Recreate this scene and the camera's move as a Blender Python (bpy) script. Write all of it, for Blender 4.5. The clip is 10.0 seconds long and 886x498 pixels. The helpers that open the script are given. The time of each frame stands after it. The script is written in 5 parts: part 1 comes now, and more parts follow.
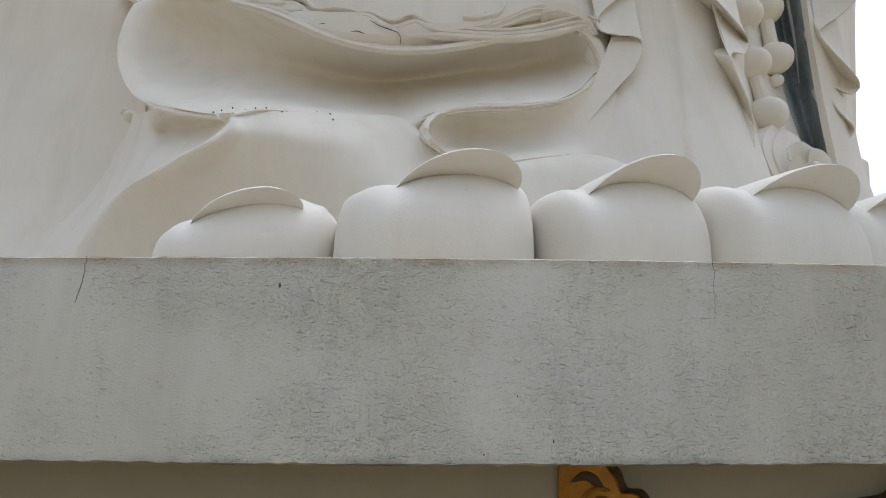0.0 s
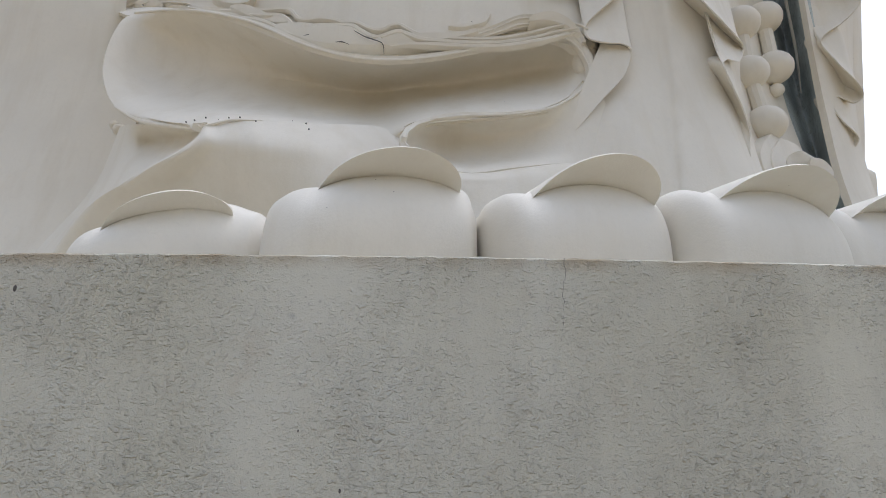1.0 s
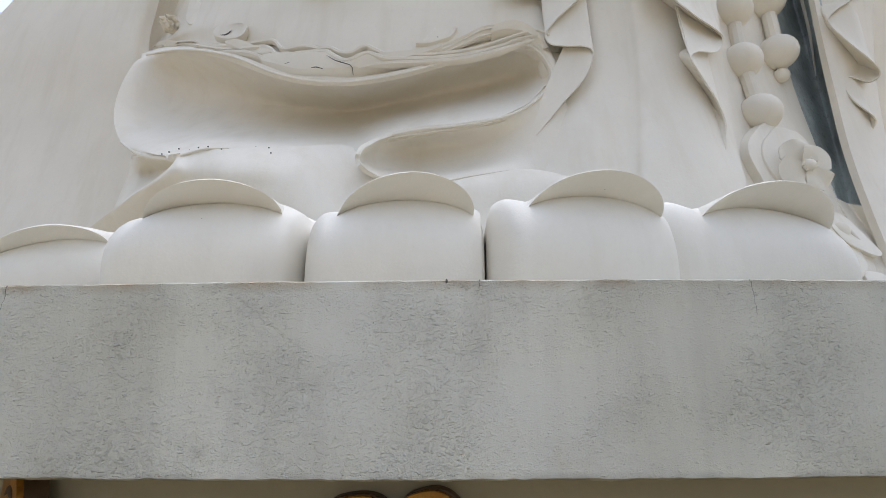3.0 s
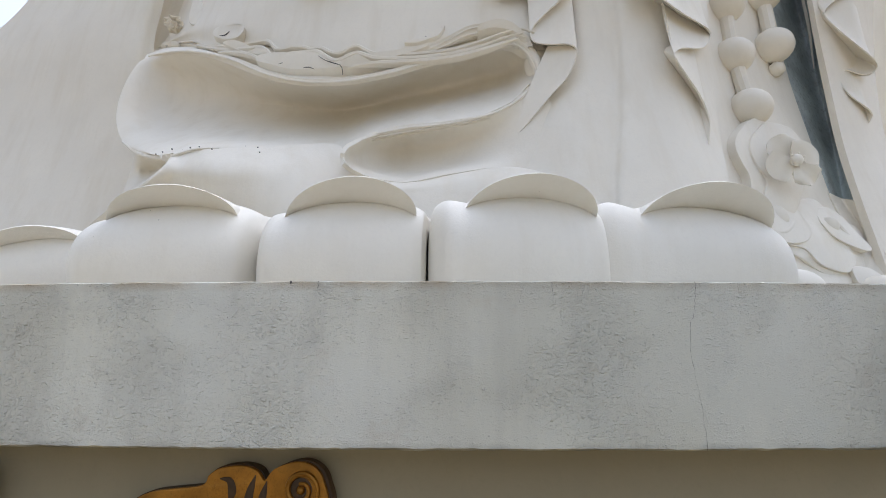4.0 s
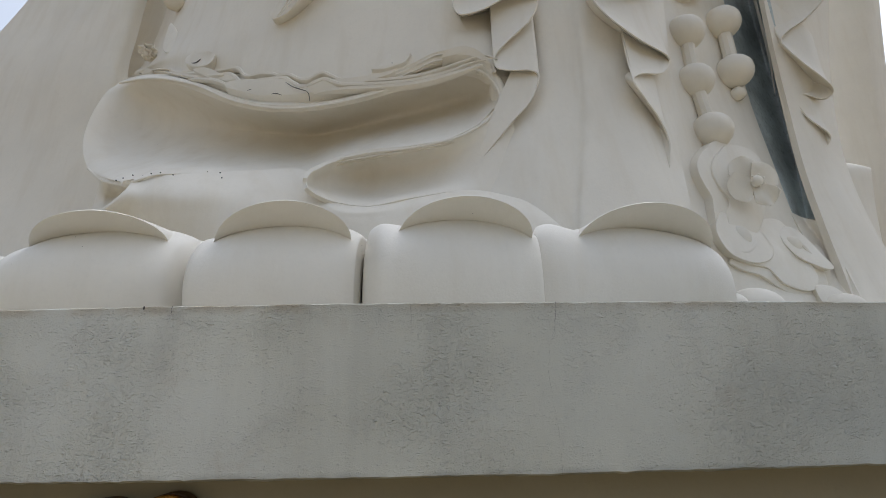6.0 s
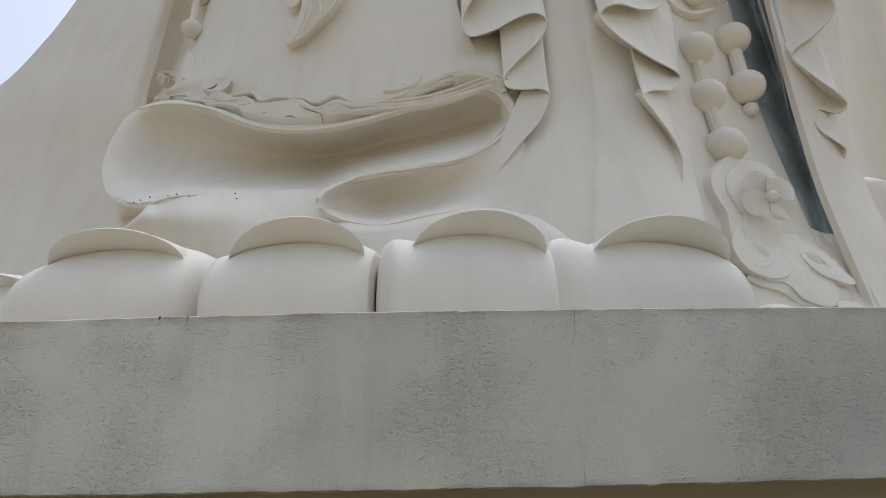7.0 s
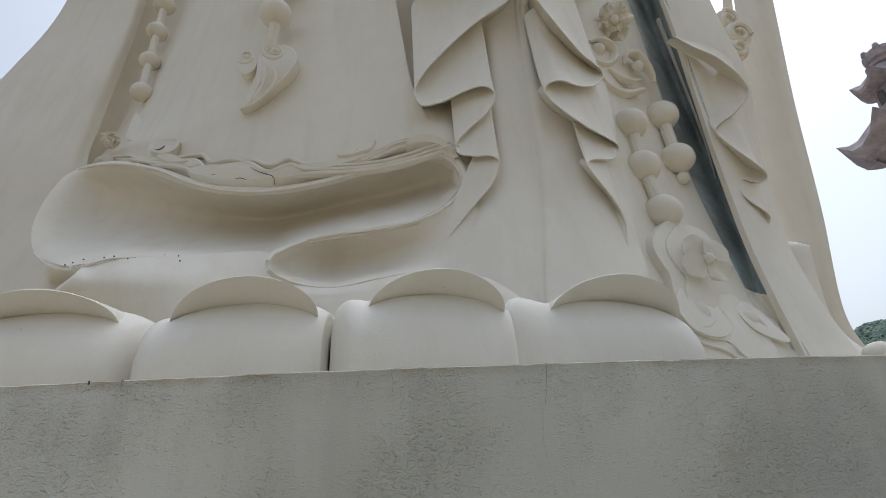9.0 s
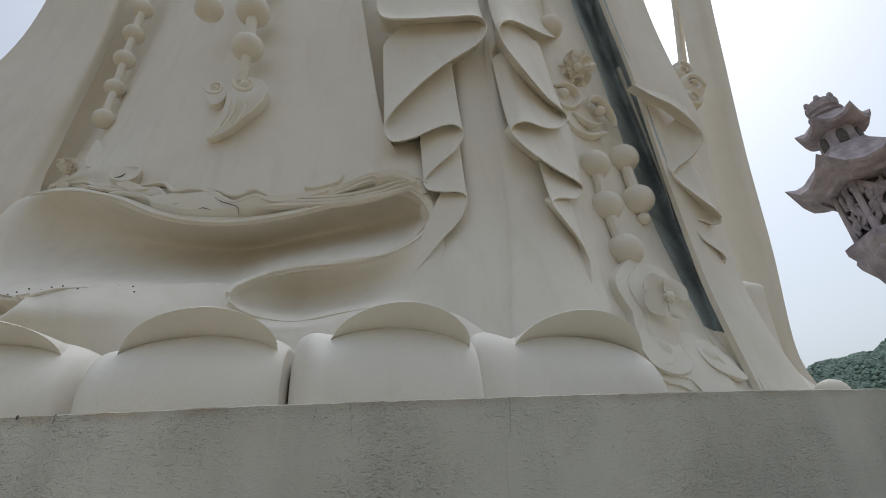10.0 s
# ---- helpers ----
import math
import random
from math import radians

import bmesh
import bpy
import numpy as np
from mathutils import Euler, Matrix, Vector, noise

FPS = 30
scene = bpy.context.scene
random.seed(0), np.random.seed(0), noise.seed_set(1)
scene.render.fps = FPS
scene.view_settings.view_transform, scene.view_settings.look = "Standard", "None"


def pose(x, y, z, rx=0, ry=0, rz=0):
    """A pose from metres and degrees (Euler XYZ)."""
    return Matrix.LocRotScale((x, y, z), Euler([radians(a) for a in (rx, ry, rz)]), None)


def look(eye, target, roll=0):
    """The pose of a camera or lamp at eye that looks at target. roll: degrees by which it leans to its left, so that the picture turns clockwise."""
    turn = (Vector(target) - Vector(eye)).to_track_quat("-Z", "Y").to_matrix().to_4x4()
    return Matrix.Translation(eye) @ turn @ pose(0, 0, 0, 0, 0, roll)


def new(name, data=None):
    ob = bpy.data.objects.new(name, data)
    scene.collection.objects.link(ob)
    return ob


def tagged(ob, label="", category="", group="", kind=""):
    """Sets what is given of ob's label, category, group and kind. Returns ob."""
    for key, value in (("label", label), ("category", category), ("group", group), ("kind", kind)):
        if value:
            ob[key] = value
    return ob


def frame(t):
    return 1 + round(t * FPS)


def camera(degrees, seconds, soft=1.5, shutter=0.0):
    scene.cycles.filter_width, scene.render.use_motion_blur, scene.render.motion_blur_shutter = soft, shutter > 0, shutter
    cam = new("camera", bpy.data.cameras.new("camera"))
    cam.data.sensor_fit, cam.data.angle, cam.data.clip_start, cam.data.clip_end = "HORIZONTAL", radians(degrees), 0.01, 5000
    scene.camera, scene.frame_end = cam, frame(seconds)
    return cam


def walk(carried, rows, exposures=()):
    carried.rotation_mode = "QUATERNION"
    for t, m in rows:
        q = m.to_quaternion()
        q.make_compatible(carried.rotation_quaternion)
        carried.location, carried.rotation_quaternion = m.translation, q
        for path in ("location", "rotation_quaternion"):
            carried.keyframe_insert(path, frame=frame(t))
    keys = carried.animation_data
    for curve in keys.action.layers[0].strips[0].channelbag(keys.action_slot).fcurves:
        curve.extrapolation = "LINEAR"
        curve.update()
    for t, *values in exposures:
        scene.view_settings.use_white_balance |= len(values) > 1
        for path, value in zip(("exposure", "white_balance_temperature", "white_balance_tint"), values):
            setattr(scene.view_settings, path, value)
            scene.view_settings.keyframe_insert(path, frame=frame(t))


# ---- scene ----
# ---------------------------------------------------------------- camera and walk
cam = camera(81.92, 10.0, 0.9)
PATH = [
    (0, (-0.1164, 0.0004, 1.5900), (0.0535, 1.9520, 1.9925), 0.38),
    (0.5, (0.1147, 0.2484, 1.6401), (0.2800, 2.1940, 2.0726), 0.62),
    (1, (0.6276, 0.3513, 1.6118), (0.7548, 2.2932, 2.0731), 0.58),
    (1.5, (1.3641, 0.3299, 1.6120), (1.4218, 2.2685, 2.1004), 0.64),
    (2, (1.9084, 0.1060, 1.5564), (1.9001, 2.0426, 2.0557), -0.08),
    (2.5, (2.3874, -0.1638, 1.5894), (2.3087, 1.7737, 2.0794), -0.29),
    (3, (3.0345, -0.1498, 1.5765), (2.9306, 1.7884, 2.0586), -0.25),
    (3.2, (3.3448, -0.1120, 1.5880), (3.2322, 1.8270, 2.0652), -0.02),
    (4.3, (3.9697, -0.6231, 1.5384), (3.7960, 1.3183, 1.9863), -0.06),
    (4.5, (4.0896, -0.6832, 1.5531), (3.9184, 1.2595, 1.9964), -0.25),
    (5, (4.3530, -0.6269, 1.5858), (4.2201, 1.3153, 2.0443), -0.36),
    (5.5, (4.4559, -0.4378, 1.5498), (4.3456, 1.4959, 2.0487), -0.67),
    (5.7, (4.4619, -0.4050, 1.5492), (4.3519, 1.5235, 2.0678), -0.78),
    (6.8, (4.4458, -0.3514, 1.4968), (4.3025, 1.5476, 2.1077), -1.13),
    (7, (4.4392, -0.3401, 1.4892), (4.2807, 1.5534, 2.1135), -1.06),
    (7.5, (4.4214, -0.3106, 1.4862), (4.2246, 1.5682, 2.1431), -1.06),
    (8, (4.3887, -0.3108, 1.4952), (4.1798, 1.5342, 2.2384), -1.34),
    (8.5, (4.3812, -0.2781, 1.4735), (4.2410, 1.5561, 2.2583), -2.10),
    (9, (4.3647, -0.2455, 1.4701), (4.4088, 1.5641, 2.3207), -3.63),
    (9.5, (4.3734, -0.2115, 1.4612), (4.5069, 1.5579, 2.3840), -4.16),
    (10, (4.3795, -0.2062, 1.4572), (4.5569, 1.5357, 2.4239), -4.69),
]
walk(cam, [(t, look(eye, target, roll)) for t, eye, target, roll in PATH],
     [(0.0, 0.78, 5880, 12), (1.0, 0.79, 5900, 13), (2.5, 1.02, 5800, 13), (3.0, 1.05, 5760, 13), (4.5, 1.1, 5720, 13), (5.0, 0.82, 5760, 12), (5.5, 0.56, 5850, 11), (7.0, 0.67, 5900, 12), (7.5, 0.85, 5830, 13), (8.0, 0.86, 5820, 13), (8.5, 0.71, 5850, 12), (9.0, 0.45, 5900, 10), (10.0, 0.21, 5960, 9)])

# ---------------------------------------------------------------- light: bright overcast day
world = bpy.data.worlds.new("world")
scene.world = world
world.use_nodes = True
wn, wl = world.node_tree.nodes, world.node_tree.links
wn.clear()
sky = wn.new("ShaderNodeTexSky")
sky.sky_type = "NISHITA"
sky.sun_disc = False
sky.sun_elevation, sky.sun_rotation = radians(66), radians(25)
sky.air_density, sky.dust_density, sky.ozone_density = 1.5, 5.0, 1.0
pale = wn.new("ShaderNodeHueSaturation")
pale.inputs["Saturation"].default_value = 0.35
back = wn.new("ShaderNodeBackground")
back.inputs["Strength"].default_value = 0.115
wout = wn.new("ShaderNodeOutputWorld")
wl.new(sky.outputs[0], pale.inputs["Color"])
wl.new(pale.outputs[0], back.inputs["Color"])
wl.new(back.outputs[0], wout.inputs["Surface"])

sun_data = bpy.data.lights.new("sun", "SUN")
sun_data.energy, sun_data.angle, sun_data.color = 0.35, radians(50), (1.0, 0.97, 0.92)
sun = new("sun", sun_data)
sun.matrix_world = look((5.2, 11.1, 27.4), (0, 0, 0))


# ---------------------------------------------------------------- materials
def material(name, base, rough=0.6, metal=0.0, spread=0.08, scale=1.5, bump=0.0, bump_scale=30.0, stain=0.0, stain_tint=(0.5, 0.45, 0.36), streak=4.0, coat=0.0, specks=0.0):
    """Painted or mineral surface: broad and fine mottling, rain streaks, grain relief."""
    m = bpy.data.materials.new(name)
    m.use_nodes = True
    n, l = m.node_tree.nodes, m.node_tree.links
    b = n["Principled BSDF"]
    b.inputs["Roughness"].default_value, b.inputs["Metallic"].default_value = rough, metal
    b.inputs["Coat Weight"].default_value = coat
    co = n.new("ShaderNodeTexCoord")

    def noise_tex(sc, detail, mapping=None):
        x = n.new("ShaderNodeTexNoise")
        x.inputs["Scale"].default_value, x.inputs["Detail"].default_value, x.inputs["Roughness"].default_value = sc, detail, 0.6
        if mapping:
            mp = n.new("ShaderNodeMapping")
            mp.inputs["Scale"].default_value = mapping
            l.new(co.outputs["Object"], mp.inputs["Vector"])
            l.new(mp.outputs[0], x.inputs["Vector"])
        else:
            l.new(co.outputs["Object"], x.inputs["Vector"])
        return x

    def mix(a, c, fac):
        x = n.new("ShaderNodeMix")
        x.data_type = "RGBA"
        for sock, v in ((x.inputs[6], a), (x.inputs[7], c)):
            if isinstance(v, tuple):
                sock.default_value = (*v, 1)
            else:
                l.new(v, sock)
        l.new(fac, x.inputs[0])
        return x.outputs[2]

    def ramp(v, lo, hi, top=1.0):
        x = n.new("ShaderNodeMapRange")
        x.inputs[1].default_value, x.inputs[2].default_value, x.inputs[4].default_value = lo, hi, top
        l.new(v, x.inputs[0])
        return x.outputs[0]

    dark = tuple(c * (1 - spread) for c in base)
    light = tuple(min(1.0, c * (1 + spread)) for c in base)
    col = mix(dark, light, ramp(noise_tex(scale, 5).outputs[0], 0.3, 0.7))
    fine = noise_tex(scale * 14, 4)
    col = mix(col, tuple(c * (1 - spread * 1.4) for c in base), ramp(fine.outputs[0], 0.52, 0.75, 0.6))
    if stain:
        st = noise_tex(streak, 4, (1.0, 1.0, 0.12))
        col = mix(col, tuple(c * k for c, k in zip(base, stain_tint)), ramp(st.outputs[0], 0.5, 0.78, stain))
    if specks:
        vo = n.new("ShaderNodeTexVoronoi")
        vo.inputs["Scale"].default_value = specks
        l.new(co.outputs["Object"], vo.inputs["Vector"])
        pick = n.new("ShaderNodeSeparateColor")
        l.new(vo.outputs["Color"], pick.inputs[0])
        size = n.new("ShaderNodeMapRange")
        size.inputs[1].default_value, size.inputs[2].default_value, size.inputs[4].default_value = 0.72, 1.0, 0.03 * specks / 3
        l.new(pick.outputs[0], size.inputs[0])
        less = n.new("ShaderNodeMath")
        less.operation = "LESS_THAN"
        l.new(vo.outputs["Distance"], less.inputs[0])
        l.new(size.outputs[0], less.inputs[1])
        col = mix(col, (0.09, 0.08, 0.07), less.outputs[0])
    l.new(col, b.inputs["Base Color"])
    if bump:
        g = noise_tex(bump_scale, 6)
        bp = n.new("ShaderNodeBump")
        bp.inputs["Strength"].default_value, bp.inputs["Distance"].default_value = bump, 0.02
        l.new(g.outputs[0], bp.inputs["Height"])
        l.new(bp.outputs[0], b.inputs["Normal"])
    return m


PAINT = material("cream_statue_paint", (0.80, 0.75, 0.645), 0.65, spread=0.03, scale=0.5, bump=0.22, bump_scale=16, stain=0.4, stain_tint=(0.84, 0.8, 0.72), streak=1.4, specks=1.6)
PETAL = material("cream_petal_paint", (0.79, 0.752, 0.668), 0.65, spread=0.03, scale=1.2, bump=0.15, bump_scale=36, stain=0.3, stain_tint=(0.86, 0.83, 0.76), streak=3, specks=6.0)
STUCCO = material("rough_grey_stucco", (0.74, 0.72, 0.60), 0.85, spread=0.1, scale=1.1, stain=0.25, stain_tint=(0.78, 0.78, 0.74), streak=2.5)


def trowelled(m):
    """Adds the relief of hand-thrown stucco: level trowel dabs in patches, over fine sand and scattered pits."""
    n, l = m.node_tree.nodes, m.node_tree.links
    co = n.new("ShaderNodeTexCoord")
    total = None
    for sc, stretch, lo, hi, amount in ((30, (0.75, 1, 1.7), 0.6, 0.78, 0.45), (62, (0.75, 1, 1.3), 0.57, 0.76, 0.9), (120, (0.85, 1, 1.1), 0.54, 0.8, 0.7), (240, (1, 1, 1), 0.3, 0.8, 0.3)):
        mp = n.new("ShaderNodeMapping")
        mp.inputs["Scale"].default_value = stretch
        t = n.new("ShaderNodeTexNoise")
        t.inputs["Scale"].default_value, t.inputs["Detail"].default_value = sc, 4
        r = n.new("ShaderNodeMapRange")
        r.inputs[1].default_value, r.inputs[2].default_value, r.inputs[4].default_value = lo, hi, amount
        l.new(co.outputs["Object"], mp.inputs[0])
        l.new(mp.outputs[0], t.inputs[0])
        l.new(t.outputs[0], r.inputs[0])
        if total is None:
            total = r.outputs[0]
        else:
            add = n.new("ShaderNodeMath")
            l.new(total, add.inputs[0])
            l.new(r.outputs[0], add.inputs[1])
            total = add.outputs[0]
    patch = n.new("ShaderNodeTexNoise")
    patch.inputs["Scale"].default_value = 2.2
    l.new(co.outputs["Object"], patch.inputs[0])
    pr = n.new("ShaderNodeMapRange")
    pr.inputs[1].default_value, pr.inputs[2].default_value, pr.inputs[3].default_value = 0.36, 0.62, 0.12
    l.new(patch.outputs[0], pr.inputs[0])
    mul = n.new("ShaderNodeMath")
    mul.operation = "MULTIPLY"
    l.new(total, mul.inputs[0])
    l.new(pr.outputs[0], mul.inputs[1])
    bp = n.new("ShaderNodeBump")
    bp.inputs["Strength"].default_value, bp.inputs["Distance"].default_value = 1.0, 0.0092
    l.new(mul.outputs[0], bp.inputs["Height"])
    l.new(bp.outputs[0], n["Principled BSDF"].inputs["Normal"])


def grimed(m):
    """Pale worn patches, broad warm run-off streaks and rusty spots over the stucco's own colour."""
    n, l = m.node_tree.nodes, m.node_tree.links
    b = n["Principled BSDF"]
    co = n.new("ShaderNodeTexCoord")
    col = b.inputs["Base Color"].links[0].from_socket
    for sc, stretch, lo, hi, top, tint in ((0.9, (1, 1, 1), 0.35, 0.7, 0.6, (0.745, 0.75, 0.70)), (1.7, (1, 1, 0.1), 0.48, 0.72, 0.42, (0.50, 0.48, 0.41)), (6, (1, 1, 0.14), 0.55, 0.8, 0.3, (0.42, 0.41, 0.36)),
                                           (5, (1, 1, 1), 0.62, 0.8, 0.45, (0.55, 0.47, 0.36)), (26, (1, 1, 1.6), 0.62, 0.8, 0.5, (0.42, 0.42, 0.40)), (60, (0.8, 1, 1.4), 0.62, 0.72, 0.65, (0.36, 0.345, 0.31)), (0.55, (1, 1, 1), 0.5, 0.65, 0.25, (0.58, 0.555, 0.47))):
        mp = n.new("ShaderNodeMapping")
        mp.inputs["Scale"].default_value = stretch
        mp.inputs["Location"].default_value = (sc * 3.7, sc, sc * 1.9)
        t = n.new("ShaderNodeTexNoise")
        t.inputs["Scale"].default_value, t.inputs["Detail"].default_value, t.inputs["Roughness"].default_value = sc, 5, 0.62
        r = n.new("ShaderNodeMapRange")
        r.inputs[1].default_value, r.inputs[2].default_value, r.inputs[4].default_value = lo, hi, top
        x = n.new("ShaderNodeMix")
        x.data_type = "RGBA"
        x.inputs[7].default_value = (*tint, 1)
        l.new(co.outputs["Object"], mp.inputs[0])
        l.new(mp.outputs[0], t.inputs[0])
        l.new(t.outputs[0], r.inputs[0])
        l.new(r.outputs[0], x.inputs[0])
        l.new(col, x.inputs[6])
        col = x.outputs[2]
    sep = n.new("ShaderNodeSeparateXYZ")
    l.new(co.outputs["Object"], sep.inputs[0])
    t = n.new("ShaderNodeTexNoise")
    t.inputs["Scale"].default_value, t.inputs["Detail"].default_value = 5, 6
    l.new(co.outputs["Object"], t.inputs[0])
    for z0, z1, top, tint in ((1.90, 1.952, 0.8, (0.44, 0.33, 0.20)), (1.235, 1.197, 0.8, (0.24, 0.23, 0.20))):
        r, q, x, mul = n.new("ShaderNodeMapRange"), n.new("ShaderNodeMapRange"), n.new("ShaderNodeMix"), n.new("ShaderNodeMath")
        r.inputs[1].default_value, r.inputs[2].default_value, r.inputs[4].default_value = z0, z1, top
        q.inputs[1].default_value, q.inputs[2].default_value = 0.36, 0.62
        mul.operation, x.data_type = "MULTIPLY", "RGBA"
        l.new(sep.outputs[2], r.inputs[0])
        l.new(t.outputs[0], q.inputs[0])
        l.new(r.outputs[0], mul.inputs[0])
        l.new(q.outputs[0], mul.inputs[1])
        x.inputs[7].default_value = (*tint, 1)
        l.new(mul.outputs[0], x.inputs[0])
        l.new(col, x.inputs[6])
        col = x.outputs[2]
    # grey-green tint that grows with x along the slab, in noisy patches
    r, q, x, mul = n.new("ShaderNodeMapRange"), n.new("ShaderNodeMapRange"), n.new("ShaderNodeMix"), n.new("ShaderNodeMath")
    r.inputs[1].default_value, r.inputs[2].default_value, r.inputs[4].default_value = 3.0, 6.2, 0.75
    green_patches = n.new("ShaderNodeTexNoise")
    green_patches.inputs["Scale"].default_value, green_patches.inputs["Detail"].default_value = 1.3, 5
    l.new(co.outputs["Object"], green_patches.inputs[0])
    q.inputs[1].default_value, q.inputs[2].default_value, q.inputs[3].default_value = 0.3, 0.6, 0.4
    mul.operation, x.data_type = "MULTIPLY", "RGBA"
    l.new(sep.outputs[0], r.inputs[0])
    l.new(green_patches.outputs[0], q.inputs[0])
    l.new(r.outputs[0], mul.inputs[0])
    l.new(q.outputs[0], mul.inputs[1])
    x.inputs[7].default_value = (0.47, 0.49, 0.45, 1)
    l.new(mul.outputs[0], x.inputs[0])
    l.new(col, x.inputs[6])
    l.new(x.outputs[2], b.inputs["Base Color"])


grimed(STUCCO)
trowelled(STUCCO)
GREY = material("bare_grey_render", (0.45, 0.49, 0.48), 0.7, spread=0.45, scale=0.45, bump=0.2, bump_scale=6, stain=0.6, stain_tint=(1.8, 1.8, 1.8), streak=0.6)
WALL = material("cream_wall_paint", (0.42, 0.375, 0.26), 0.6, spread=0.05, scale=2, bump=0.1, bump_scale=30)
GOLD = material("gilded_relief_paint", (0.40, 0.185, 0.022), 0.35, metal=0.6, spread=0.3, scale=6, bump=0.3, bump_scale=14)
GILT_DARK = material("brown_outline_paint", (0.09, 0.05, 0.02), 0.55, spread=0.3, scale=8)
STONE = material("weathered_lantern_stone", (0.44, 0.38, 0.395), 0.85, spread=0.35, scale=4, bump=0.6, bump_scale=18, stain=0.5, stain_tint=(0.5, 0.5, 0.55))
GROUND = material("paved_plaza", (0.24, 0.18, 0.09), 0.8, spread=0.15, scale=0.6, bump=0.3, bump_scale=40)
# Leaf green paled and blued, so the distance haze is in the colour
HAZED_LEAF = material("hill_forest_hazed", (0.15, 0.215, 0.17), 0.85, spread=0.35, scale=0.12)
GROOVE_DIRT_SHADE = material("groove_dirt_and_shade", (0.34, 0.31, 0.26), 0.9, spread=0.3, scale=3)
# One dark colour: cracks, chips, specks, and painted shade of slots and lantern openings
CRACK_AND_SHADE = material("dark_crack_and_shade", (0.13, 0.12, 0.11), 0.9, spread=0.3, scale=20)


# ---------------------------------------------------------------- geometry helpers
def spline(points, count):
    """Catmull-Rom curve through a few control points, in even steps of its parameter."""
    p = np.array(points, float)
    k = len(p)
    q = np.vstack([2 * p[0] - p[1], p, 2 * p[-1] - p[-2]])
    u = np.linspace(0, k - 1, count)
    i = np.minimum(u.astype(int), k - 2)
    f = (u - i)[:, None]
    a, b, c, d = q[i], q[i + 1], q[i + 2], q[i + 3]
    return 0.5 * (2 * b + (c - a) * f + (2 * a - 5 * b + 4 * c - d) * f ** 2 + (3 * b - a - 3 * c + d) * f ** 3)


def even(points, count):
    """The same curve, in even steps of its length."""
    c = spline(points, count * 6)
    s = np.concatenate([[0], np.cumsum(np.linalg.norm(np.diff(c, axis=0), axis=1))])
    return np.stack([np.interp(np.linspace(0, s[-1], count), s, c[:, j]) for j in range(c.shape[1])], 1)


def curves(*rows):
    """Several control curves, one after the other."""
    return list(rows)


def surface(rows, along, across):
    """A smooth sheet through several control curves."""
    g = np.stack([spline(r, along) for r in rows])
    return np.stack([spline(g[:, j], across) for j in range(along)], 1)


